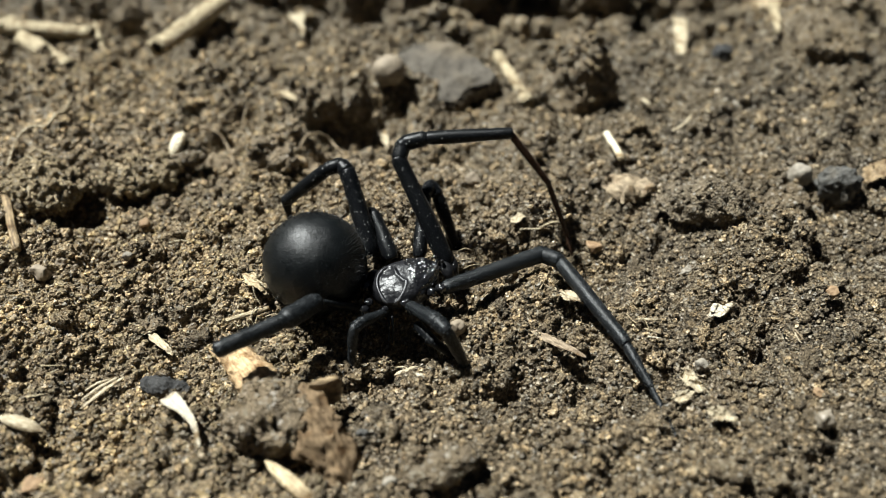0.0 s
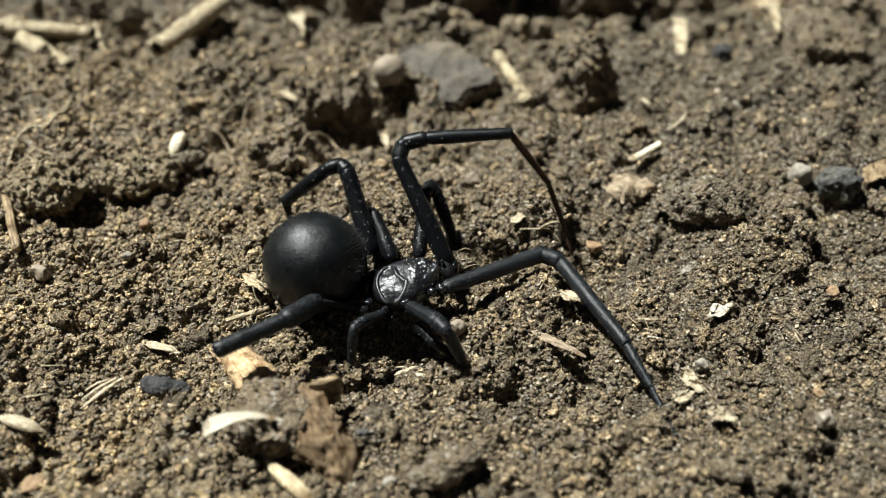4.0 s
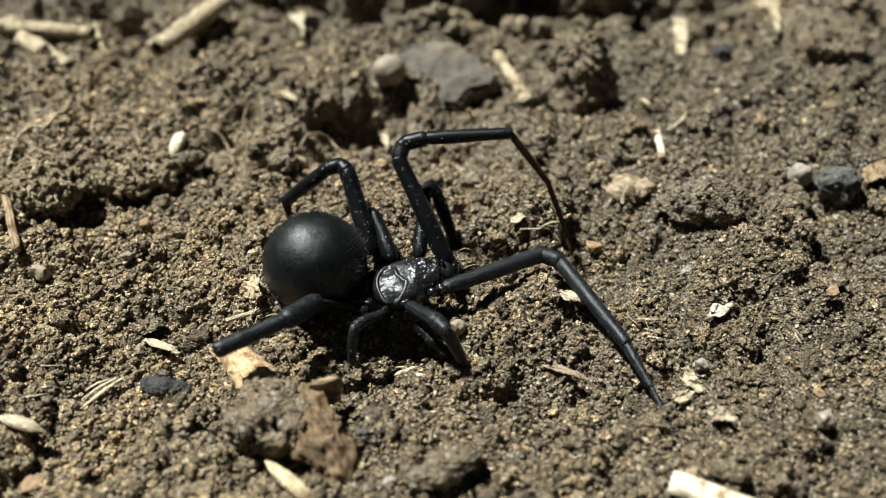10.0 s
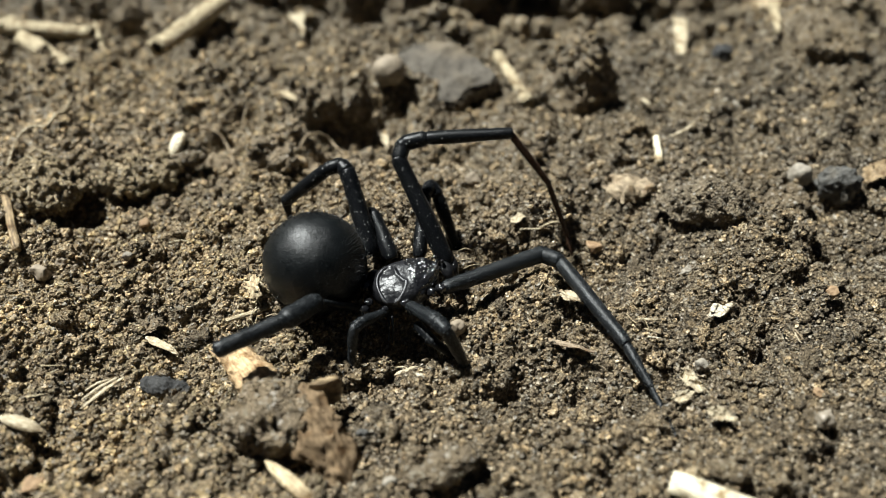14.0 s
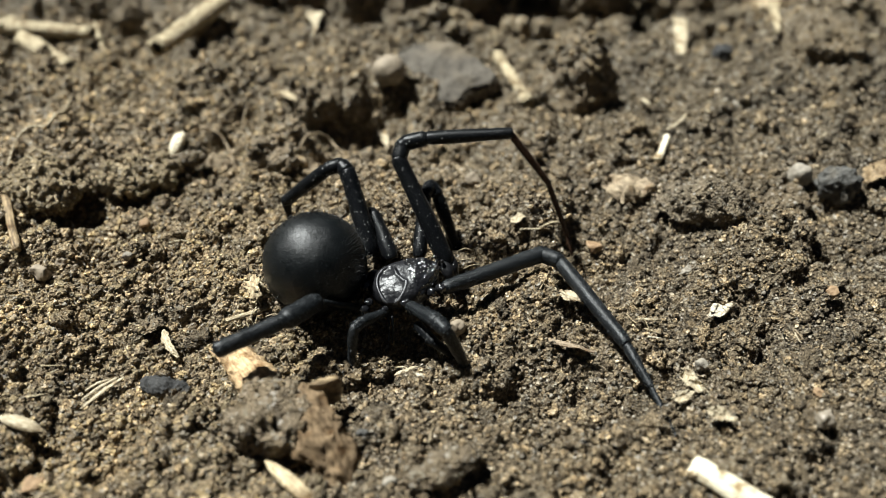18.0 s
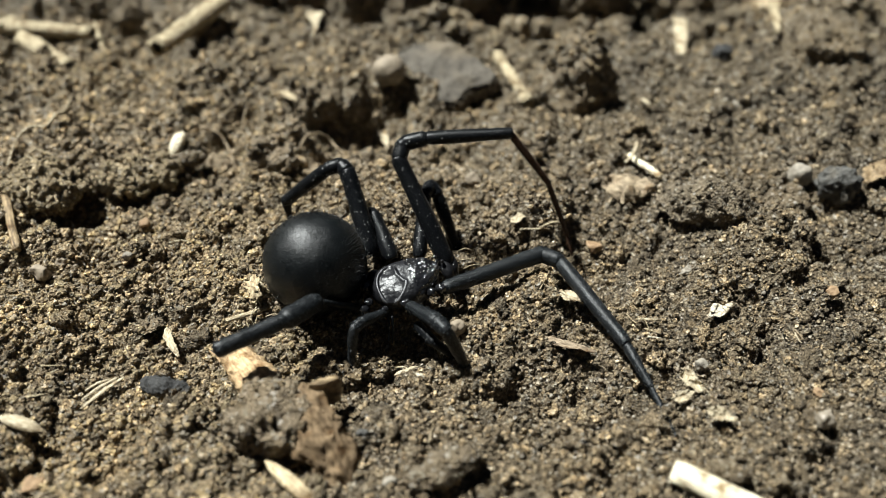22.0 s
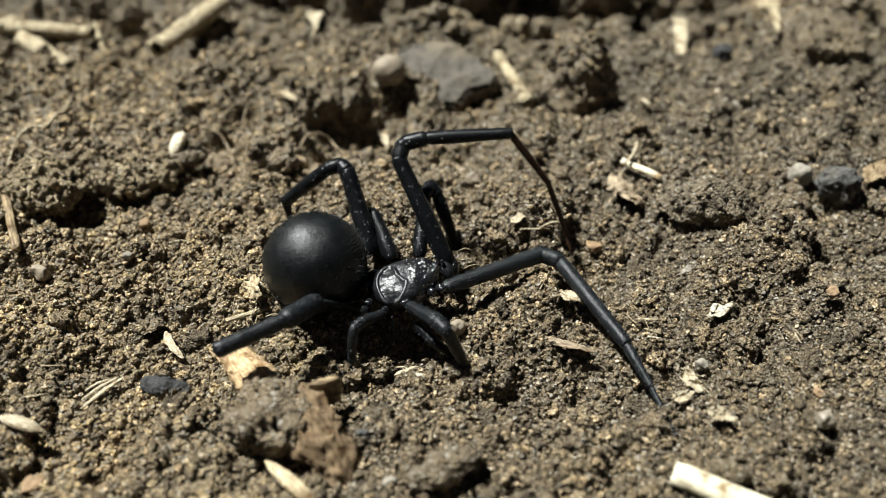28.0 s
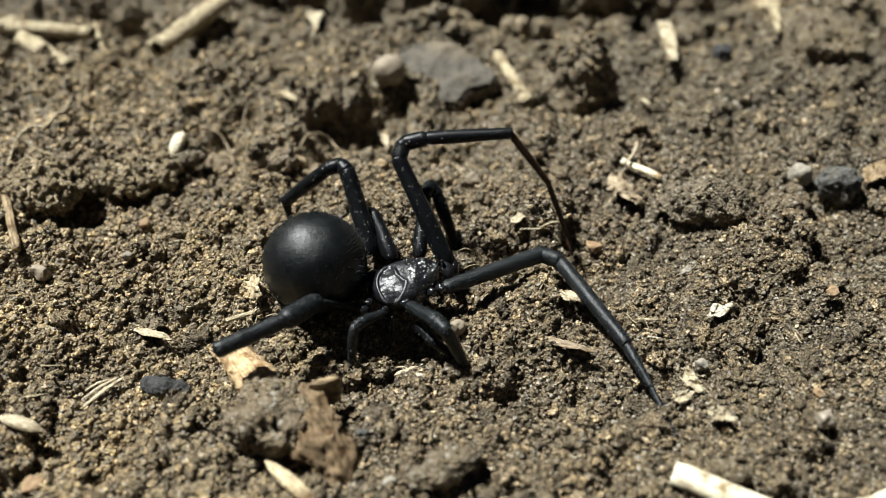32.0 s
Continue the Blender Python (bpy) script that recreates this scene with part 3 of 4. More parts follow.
    for p in ((0.35, -5.31, 2.60), (0.71, -4.67, 2.60)):
        bm = bmesh.new()
        q = Vector(p) - base
        tube(bm, [(q.x - 0.4, q.y + 0.6, q.z + 0.5, 0.45), (q.x, q.y, q.z, 0.5), (q.x + 0.3, q.y - 0.5, q.z - 0.7, 0.25)], 10, 4)
        part("fang_base", bm, GLOSS, sp)
    for k, (x, y, z, r) in enumerate(((-5.57, -8.89, 2.80, 0.34), (-5.84, -9.45, 2.60, 0.34), (-4.29, -9.45, 2.60, 0.3), (-2.82, -9.04, 2.90, 0.36), (-2.26, -9.61, 2.90, 0.4), (-1.61, -8.18, 3.10, 0.38), (-0.85, -8.06, 3.10, 0.42), (-0.17, -7.67, 3.00, 0.44), (-5.85, -7.23, 2.80, 0.36), (-6.08, -6.36, 2.90, 0.34), (0.44, -4.19, 3.00, 0.4), (-1.87, -3.91, 3.10, 0.38), (-4.18, -4.04, 3.10, 0.4), (-6.36, -4.88, 2.80, 0.36))):
        bm = bmesh.new()
        lump(bm, Vector((x, y, z)) - base, (r, r * 0.9, r * 0.9), 8 + k, 0.5, 3, 2.6)
        part("hip", bm, JOINT, sp)
    front, back = ("leg", "knee", "shin", "foot", "foot_tip"), ("leg", "knee", "shin", "foot")
    limb(sp, base, front, [(0.13, -7.25, 2.70), (7.81, -3.49, 2.70), (9.17, -4.27, 2.70), (13.30, -11.82, 1.70), (14.66, -15.38, 1.10), (15.84, -18.98, 0.30)], [(0.60, 0.67), (0.65, 0.62), (0.58, 0.53), (0.38, 0.26), (0.20, 0.09)], FRONTLEG)
    limb(sp, base, ("leg", "knee", "knee_end", "shin", "foot", "foot", "foot_tip"), [(0.27, -4.58, 3.00), (-3.41, 0.27, 9.20), (-3.07, 1.32, 10.00), (-1.40, 1.43, 10.40), (5.20, 1.54, 10.80), (8.45, 1.10, 6.30), (10.41, 0.52, 1.20), (10.77, -0.98, 0.20)], [(0.70, 0.60), (0.60, 0.62), (0.62, 0.58), (0.52, 0.44), (0.28, 0.24), (0.22, 0.17), (0.15, 0.08)], foot=BROWNFOOT)
    limb(sp, base, back, [(-1.86, -4.15, 3.20), (-1.45, 0.39, 5.60), (-1.01, 1.63, 5.60), (-0.46, 1.13, 5.00), (1.13, -0.79, 0.80)], [(0.56, 0.52), (0.52, 0.54), (0.54, 0.54), (0.52, 0.40)])
    limb(sp, base, front, [(-5.64, -3.48, 3.00), (-7.56, 0.77, 7.60), (-8.15, 1.54, 7.80), (-9.25, 1.14, 7.60), (-12.88, 1.06, 4.40), (-12.70, 0.87, 2.60)], [(0.74, 0.66), (0.64, 0.60), (0.58, 0.56), (0.56, 0.48), (0.34, 0.16)])
    limb(sp, base, ("leg", "knee", "shin"), [(-4.04, -4.19, 3.00), (-5.53, -0.88, 4.60), (-6.02, -0.37, 4.40), (-6.67, -0.53, 1.20)], [(0.60, 0.52), (0.50, 0.46), (0.44, 0.34)])
    limb(sp, base, ("leg", "knee", "shin"), [(-5.77, -8.34, 1.60), (-9.06, -10.66, 4.80), (-10.80, -12.99, 5.50), (-14.93, -15.90, 5.70)], [(0.24, 0.24), (0.74, 0.78), (0.57, 0.60)], FRONTLEG)
    limb(sp, base, ("leg", "knee", "shin"), [(-4.21, -9.43, 2.40), (-5.87, -11.36, 3.40), (-6.39, -12.01, 3.40), (-6.74, -12.87, 0.40)], [(0.34, 0.42), (0.42, 0.40), (0.38, 0.28)], FRONTLEG)
    limb(sp, base, ("leg", "knee", "shin"), [(-2.53, -9.17, 2.80), (-0.48, -11.97, 4.20), (0.24, -12.93, 4.20), (1.81, -13.39, 0.40)], [(0.44, 0.58), (0.57, 0.50), (0.46, 0.32)], FRONTLEG)
    limb(sp, base, ("feeler", "feeler_tip"), [(-1.94, -10.01, 1.60), (-0.66, -11.90, 1.80), (0.92, -12.12, 0.40)], [(0.34, 0.38), (0.36, 0.24)])
    for x0, y0 in ((-4.09, -9.48), (-3.79, -9.71)):
        bm = bmesh.new()
        q = Vector((x0, y0, 2.2)) - base
        tube(bm, [(q.x, q.y, q.z, 0.10), (q.x + 0.06, q.y - 0.6, q.z - 1.0, 0.09), (q.x, q.y - 0.9, q.z - 2.0, 0.05)], 6, 4)
        part("mouthpart", bm, LEG, sp)
    return sp


spider = build_spider()


# ---- stones and clods ----
STUCK = [crumb_mesh("crumb", co, tri, LOOSE) for co, tri in crumb_shapes(2, 8, 300)]


def stick_crumbs(ob, count, r_low, r_high, seed, mat):
    """Crumbs caked on the upper side of a clod, each a part of it."""
    rnd = random.Random(seed)
    up = [v for v in ob.data.vertices if v.normal.z > -0.45]
    for _ in range(count):
        v, q = rnd.choice(up), r_low * (r_high / r_low) ** rnd.random()
        crumb = new("crumb", rnd.choice(STUCK))
        crumb.parent = ob
        crumb.material_slots[0].link = "OBJECT"
        crumb.material_slots[0].material = mat
        crumb.matrix_basis = Matrix.Translation(v.co + v.normal * 0.15 * q * MM) @ pose(0, 0, 0, rnd.uniform(0, 360), rnd.uniform(0, 360), 0) @ Matrix.Diagonal((q * rnd.uniform(0.8, 1.2), q, q * rnd.uniform(0.7, 1.0), 1))


def clod(name, x, y, size, seed, label, mat=CLOD, sub=5, rough=0.5, crumb=0.5, turn=0, sink=0.35, group="", category="soil clod", stuck=0, taper=0.0):
    """A clod of earth; taper draws it in towards its top."""
    bm = bmesh.new()
    lump(bm, (0, 0, size[2] * (1 - sink)), size, seed, rough, sub, 0.9, turn, 0.25, crumb)
    for v in bm.verts:
        k = 1 + taper * (0.6 - v.co.z / size[2])
        v.co.x, v.co.y = v.co.x * k, v.co.y * k
    ob = solid(name, bm, mat, (x, y, ground_z(x, y, 1.0) - 0.2), label, category, group)
    stick_crumbs(ob, stuck, crumb * 0.3, crumb * 0.8, seed, mat if mat in (HUMUS, PALECLOD) else LOOSE)
    return ob


def pebble(name, x, y, size, seed, label, mat, turn=0, rough=0.5, flat=0.45, sub=4, sink=0.3, category="pebble", group="", square=0.35):
    bm = bmesh.new()
    lump(bm, (0, 0, size[2] * (1 - sink)), size, seed, rough, sub, max(0.9, 0.8 / size[0]), turn, flat, 0, square)
    return solid(name, bm, mat, (x, y, ground_z(x, y, size[0] * 0.6)), label, category, group)


def build_flat_stone():
    """A thick angular slab, leaning so that its broad face looks to the front."""
    outline = ((-5.9, 4.4), (-3.2, 5.6), (1.2, 5.0), (3.6, 2.6), (5.6, 0.2), (5.0, -1.4), (2.4, -1.7), (0.9, -3.6), (-1.6, -3.1), (-3.6, -0.6))
    bm = bmesh.new()
    face = bm.faces.new([bm.verts.new((x, y, 0)) for x, y in outline])
    up = bmesh.ops.extrude_face_region(bm, geom=[face])
    for v in up["geom"]:
        if isinstance(v, bmesh.types.BMVert):
            v.co += Vector((-v.co.x * 0.05, -v.co.y * 0.05, 2.6))
    bmesh.ops.recalc_face_normals(bm, faces=bm.faces[:])
    bmesh.ops.bevel(bm, geom=bm.edges[:], offset=0.35, segments=2, affect="EDGES")
    bmesh.ops.triangulate(bm, faces=bm.faces[:])
    for _ in range(4):
        long = [e for e in bm.edges if e.calc_length() > 0.45]
        bmesh.ops.subdivide_edges(bm, edges=long, cuts=1)
        bmesh.ops.triangulate(bm, faces=[f for f in bm.faces if len(f.verts) > 3])
    bm.normal_update()
    for v in bm.verts:
        q = v.co + Vector((3.1, 7.7, 1.3))
        v.co += v.normal * (0.40 * noise.noise(q * 0.45) + 0.16 * noise.noise(q * 1.4) + 0.07 * noise.noise(q * 4))
    x, y = 0.55, 26.60
    return solid("flat_stone", bm, GREY, (x, y, ground_z(x, y, 2) - 0.9), "brownish grey angular flat stone half sunk in soil", "stone", "", (24, -3, 3))


build_flat_stone()
pebble("pebble", -5.56, 24.39, (1.75, 1.7, 1.6), 4, "smooth round tan pebble beside the grey stone", TAN, 0, 0.10, 0.1, 4, 0.3, "pebble", "", 0.0)
clod("soil_clod", 14.1, 24.0, (3.5, 2.8, 6.2), 5, "tall brown clod of caked soil", CAKED, 5, 0.5, 0.7, 0, 0.78, stuck=110, taper=0.5)
clod("soil_clod", 23.29, 3.36, (4.4, 2.4, 2.2), 6, "long dark crumbly clod of soil", HUMUS, 5, 0.40, 0.34, -20, 0.30, stuck=160, taper=0.25)
clod("soil_clod", 30.90, 6.17, (2.0, 1.6, 1.4), 7, "small rounded brown clod of soil", CLOD, 4, 0.5, 0.4, stuck=20)
clod("soil_clod", -34.84, 6.24, (3.4, 2.6, 1.7), 8, "crumbly clod of soil with fine root hairs", PALECLOD, 5, 0.6, 0.62, 0, 0.5, stuck=280)
clod("soil_clod", -28.05, 8.75, (3.6, 2.4, 0.9), 9, "low rough clod of pale brown soil", PALECLOD, 5, 0.6, 0.62, 0, 0.45, stuck=280)
clod("soil_clod", 0.22, -22.48, (2.8, 1.1, 1.0), 10, "long smooth clod of brown soil", CLOD, 5, 0.3, 0.3, 25, stuck=14)
bm = bmesh.new()
lump(bm, (0, 0, 0), (5.2, 4.6, 1.7), 12, 0.4, 5, 0.9, -4, 0.1, 0.5, 0.5)
stick_crumbs(solid("soil_clod", bm, CRUMB, (41.2, 31.6, ground_z(41.2, 31.6, 2) - 0.2), "broad pale brown clod of soil", "soil clod"), 60, 0.2, 0.5, 12, LOOSE)
clod("soil_clod", -14.97, 10.47, (1.6, 1.3, 1.3), 13, "pinkish brown lump of soil", CAKED, 4, 0.5, 0.4)
clod("soil_clod", 1.21, -2.45, (1.2, 1.0, 0.8), 14, "crumbly lump of soil against the spider", CLOD, 4, 0.6, 0.3)
for k, (x, y, w, h) in enumerate((
    (2.96, 45.55, 2.6, 2.6), (8.40, 47.41, 1.6, 1.5), (11.45, 46.59, 2.2, 2.4), (15.16, 44.03, 1.7, 1.6), (19.29, 44.10, 2.6, 2.8), (22.76, 45.89, 1.5, 1.3),
    (-9.94, 43.62, 2.4, 2.0), (-5.74, 41.28, 1.5, 1.4), (-1.69, 46.09, 2.0, 2.2), (26.15, 43.90, 2.2, 2.0), (11.51, 36.37, 1.4, 1.3), (6.86, 48.15, 2.4, 3.0), (15.94, 46.91, 2.4, 3.0),
)):
    clod("soil_clod", x, y, (w, w * 0.8, h), 71 + k, "brown crumbly clod of soil beside a deep gap", CLOD, 4, 0.7, 0.7, 40 * k, 0.25, "clods at the gaps", stuck=8)
clod("pebble", 35.28, 6.7, (1.75, 1.6, 1.9), 15, "dark grey rough pebble in soil", ROCK, 5, 0.5, 0.32, 20, 0.5, "", "pebble")
pebble("pebble", 1.04, -9.85, (0.62, 0.5, 0.7), 16, "small pale brown pebble beside the spider", TAN)
pebble("pebble", 32.36, 8.39, (1.05, 0.95, 1.2), 17, "small pale grey pebble in soil", PALE, 0, 0.2, 0.15)
pebble("pebble", 12.81, 0.24, (0.75, 0.6, 0.6), 18, "small orange pebble in soil", OCHRE)
clod("soil_clod", -24.0, 11.9, (1.5, 1.3, 1.35), 61, "brown clod of soil beside a gap", CLOD, 5, 0.5, 0.6, 0, 0.15, stuck=30)
clod("soil_clod", -12.4, 20.6, (2.2, 1.6, 2.2), 62, "brown clod of soil over a gap", CAKED, 5, 0.5, 0.6, 20, 0.15, stuck=30)
clod("soil_clod", -9.6, 21.6, (1.5, 1.2, 1.7), 63, "brown clod of soil over a gap", CLOD, 5, 0.5, 0.6, 50, 0.15, stuck=24)
clod("soil_clod", -16.6, 12.0, (1.6, 1.3, 1.5), 64, "reddish brown clod of soil beside a gap", CAKED, 5, 0.5, 0.6, 10, 0.2, stuck=20)
clod("soil_clod", -27.6, 37.0, (2.2, 1.5, 1.3), 71, "brown clod of soil under a straw", CLOD, 5, 0.5, 0.6, 30, 0.3, stuck=20)
for gap_x, gap_y, wide, high, seed in ((-10.5, 42.6, 2.0, 3.4, 65), (-6.6, 43.2, 2.3, 3.8, 66), (-2.6, 42.8, 2.0, 3.2, 67), (-38.0, 42.6, 2.4, 3.2, 68), (-22.5, 45.2, 2.2, 3.0, 69), (-16.8, 45.0, 2.4, 3.0, 70)):
    clod("soil_clod", gap_x, gap_y, (wide, 1.5, high), seed, "steep brown clod of soil with a shaded face", CLOD, 5, 0.5, 0.6, seed * 20 % 60 - 30, 0.25, stuck=24)
clod("charcoal", -20.09, -14.42, (1.9, 0.62, 0.5), 19, "dull black lump of charcoal", COAL, 5, 0.4, 0.3, -8, 0.3, "", "charcoal")
pebble("pebble", 30.38, 29.4, (1.05, 1.0, 1.2), 20, "small round dark pebble in the soil", COAL, 0, 0.4, 0.1, 4)
pebble("pebble", -32.26, -4.11, (0.85, 0.75, 0.7), 23, "round tan pebble in soil", TAN)


# tall clods added beyond the view to keep the far gaps in shade
for k, (x, y, w, h) in enumerate(((-5.97, 48.05, 3.4, 6.0), (1.15, 49.06, 3.6, 8.0), (8.79, 50.34, 3.4, 9.0), (16.03, 48.03, 3.8, 8.5), (24.15, 50.73, 3.4, 7.0))):
    clod("soil_clod", x, y, (w, w * 0.8, h), 91 + k, "added unseen tall clod of soil shading the gaps before it", CLOD, 4, 0.8, 0.9, 50 * k, 0.25, "clods at the gaps", stuck=8)


# ---- plant litter ----
def straw_piece(name, x, y, length, turn, r, label, mat=STRAW, tilt=0, lift=0.3, hollow=True, category="straw", seed=1, bend=0.0):
    """A cut length of dry stem, split and hollow at its ends."""
    bm = bmesh.new()
    n = 7
    pts = [((i / n - 0.5) * length, bend * ((i / n - 0.5) ** 2) * length, 0.0, r * (1 + 0.06 * math.sin(i * 2.3 + seed))) for i in range(n + 1)]
    rings = tube(bm, pts, 14, 2, 0.85, seed, 0.10, caps=not hollow)
    if hollow:
        inner = [(p[0], p[1], p[2], p[3] * 0.62) for p in pts]
        inn = tube(bm, inner, 14, 2, 0.85, seed, 0.10, caps=False)
        for a, b in ((rings[0], inn[0]), (inn[-1], rings[-1])):
            for k in range(14):
                bm.faces.new((a[k], b[k], b[(k + 1) % 14], a[(k + 1) % 14]))
    for v in bm.verts:
        q = v.co * 0.8 + Vector((seed * 5.1, 0, 0))
        v.co += Vector((noise.noise(q * 2.5) * 0.6, noise.noise(q), noise.noise(q + Vector((7, 0, 0))))) * r * 0.16
    return solid(name, bm, mat, (x, y, ground_z(x, y, 1.0) + r * lift), label, category, "plant litter", (0, tilt, turn))


straw_piece("straw", -28.4, 34.8, 11.8, 65, 1.2, "thick hollow piece of pale dry straw", STRAW, 0, 2.0, seed=2)
straw_piece("straw", -44.17, 34.24, 9.92, -8, 0.85, "long piece of pale dry straw", STRAW, 0, 1.1, seed=3)
straw_piece("straw", -43.09, 29.34, 9.44, -40, 0.95, "short split piece of pale dry straw", STRAW, 0, 1.3, seed=4)
straw_piece("straw", -50.31, 36.54, 2.71, 49, 0.85, "short stub of dry straw", STRAW, 0, 1.3, seed=5)
straw_piece("straw", 7.34, 26.11, 9.88, -74, 0.62, "short dry stem beside the grey stone", STRAW, 0, 2.2, seed=6)
straw_piece("stalk", -36.54, 1.71, 9.17, -63, 0.36, "thin brown dry stalk", BARK, 0, 1.2, False, "stalk", 7)
straw_piece("stalk", -38.63, 33.52, 8.93, -66, 0.28, "thin upright brown stalk end", STRAW, 0, 2.0, False, "stalk", 9)
straw_piece("straw", -14.78, -8.91, 3.32, 24, 0.20, "thin pale straw lying against the spider", STRAW, 0, 2.2, False, "straw", 10)


def hair(name, pts, r, label, mat=STRAW, category="fibre"):
    """A fine plant fibre lying over the crumbs: x, y, height over the ground."""
    x0, y0 = pts[0][:2]
    z0 = ground_z(x0, y0)
    bm = bmesh.new()
    tube(bm, [(x - x0, y - y0, ground_z(x, y, 0.5) - z0 + h, r * (1 if k < len(pts) - 1 else 0.5)) for k, (x, y, h) in enumerate(pts)], 6, 4)
    return solid(name, bm, mat, (x0, y0, z0), label, category, "plant litter")


hair("root_hair", [(-39.61, 8.97, 0.5), (-39.60, 11.11, 0.9), (-39.32, 12.27, 1.1), (-38.52, 13.37, 1.0), (-36.93, 13.15, 0.8), (-36.45, 14.46, 1.0), (-36.02, 15.35, 1.1), (-36.83, 19.11, 1.4)], 0.12, "curly yellow brown root hair", HUSK)
hair("root_hair", [(-39.20, 9.97, 0.4), (-38.48, 10.28, 0.9), (-35.18, 8.77, 0.8), (-34.14, 7.70, 0.6)], 0.08, "fine pale root hair on a clod")
hair("root_hair", [(-38.19, 7.37, 1.5), (-36.60, 9.16, 2.2), (-34.14, 8.29, 2.4)], 0.08, "fine pale root hair on a clod")
hair("fibre", [(7.43, -7.09, 0.2), (7.90, -6.01, 0.5), (8.41, -4.64, 0.9)], 0.06, "short thin pale plant fibre")
hair("fibre", [(15.11, -10.09, 0.3), (16.07, -10.96, 0.4)], 0.07, "short thin pale plant fibre")
hair("fibre", [(14.09, -8.31, 0.3), (14.52, -9.76, 0.6), (14.98, -9.54, 0.5), (15.36, -10.75, 0.3)], 0.05, "curled thin pale plant fibre")
hair("fibre", [(8.22, 1.24, 0.3), (9.68, 1.38, 0.6), (10.82, 1.93, 0.3)], 0.09, "short pale plant fibre")
hair("fibre", [(14.49, 1.70, 0.3), (15.75, 0.59, 0.6)], 0.07, "short pale plant fibre")
hair("fibre", [(-0.90, -20.29, 0.3), (-0.61, -18.87, 0.9)], 0.08, "short pale upright fibre")
hair("fibre", [(-3.55, -20.16, 0.3), (-3.41, -19.33, 0.9)], 0.08, "short pale upright fibre")
hair("fibre", [(-28.95, -13.64, 0.3), (-27.77, -13.20, 0.4)], 0.09, "short pale plant fibre")
hair("fibre", [(-29.08, -16.22, 0.3), (-27.87, -15.87, 0.4)], 0.10, "short pale plant fibre")
hair("fibre", [(5.98, 45.05, 0.4), (5.76, 36.06, 0.8), (6.01, 33.07, 1.0)], 0.16, "thin pale stem end sticking up")
hair("fibre", [(26.68, -9.69, 0.3), (26.69, -11.22, 0.6)], 0.06, "short dark plant fibre", DRYLEAF)
hair("fibre", [(-15.75, -9.24, 0.3), (-15.25, -8.80, 1.0), (-14.42, -9.98, 0.5), (-13.94, -9.47, 0.9)], 0.07, "curled pale root fibres under the leg")
hair("fibre", [(-14.65, -10.37, 0.3), (-13.80, -9.84, 1.0), (-12.95, -10.60, 0.5)], 0.06, "curled pale root fibres under the leg")

hair("root_hair", [(-38.34, 10.35, 1.2), (-35.61, 7.85, 1.6), (-34.34, 8.02, 1.4)], 0.07, "fine pale root hair on a clod", HUSK)
hair("root_hair", [(-37.65, 7.38, 1.2), (-35.47, 4.05, 1.7), (-35.55, 2.83, 1.2)], 0.07, "fine pale root hair on a clod", HUSK)
hair("root_hair", [(-35.22, 3.62, 1.2), (-34.67, 3.54, 1.2), (-34.28, 3.57, 0.6)], 0.06, "fine pale root hair on a clod", STRAW)
hair("root_hair", [(-35.36, 8.35, 1.4), (-34.03, 8.01, 1.6), (-33.56, 8.01, 1.2)], 0.06, "fine pale root hair on a clod", STRAW)
hair("leaf_rim", [(-23.62, 15.74, 2.0), (-22.00, 15.50, 2.4), (-20.87, 14.52, 2.0), (-19.59, 11.26, 0.6)], 0.15, "arched rim of a dry brown leaf", DRYLEAF, "leaf")
hair("fibre", [(-19.98, 16.61, 1.0), (-19.69, 17.90, 1.6), (-19.75, 21.54, 1.4)], 0.09, "thin brown stem end sticking up", DRYLEAF)
hair("leaf_rim", [(-13.79, 13.64, 1.6), (-13.11, 15.24, 2.2), (-11.89, 16.86, 2.2), (-10.75, 16.20, 1.8), (-9.17, 11.32, 1.0)], 0.13, "curled rim of a dry brown leaf", DRYLEAF, "leaf")
hair("fibre", [(-22.83, -0.36, 0.3), (-21.77, -0.24, 0.5), (-20.82, -0.91, 0.3)], 0.05, "short thin pale plant fibre", HUSK)
hair("fibre", [(-15.38, -6.25, 0.4), (-14.44, -7.49, 1.2), (-14.20, -7.96, 0.7), (-13.78, -8.42, 0.5)], 0.06, "curled pale fibre beside the spider", HUSK)
hair("fibre", [(-14.81, -5.94, 0.4), (-13.78, -7.26, 1.3), (-13.49, -7.54, 0.7)], 0.07, "curled pale fibre beside the spider", HUSK)
hair("fibre", [(-14.11, -8.49, 0.5), (-14.47, -9.24, 1.0), (-14.14, -9.73, 0.5)], 0.05, "curled pale fibre beside the spider", HUSK)
hair("fibre", [(-16.63, -8.89, 0.5), (-15.89, -9.01, 1.0), (-15.37, -9.84, 1.1), (-15.24, -9.04, 0.6)], 0.05, "curled pale fibre beside the spider", HUSK)
hair("fibre", [(-13.41, -9.09, 0.5), (-12.58, -9.16, 0.9), (-12.13, -9.35, 0.5)], 0.05, "curled pale fibre beside the spider", HUSK)
hair("fibre", [(0.74, -2.75, 0.5), (1.56, -2.88, 1.2), (2.67, -2.35, 0.9)], 0.045, "fine dry brown fibre by the spider's hip", STRAW)
hair("fibre", [(1.03, -1.50, 0.5), (1.75, -1.93, 1.1), (2.50, -1.75, 0.6)], 0.045, "fine dry brown fibre by the spider's hip", STRAW)
hair("fibre", [(1.29, -3.19, 0.4), (2.28, -3.31, 1.0), (3.32, -2.65, 0.5)], 0.045, "fine dry brown fibre by the spider's hip", STRAW)
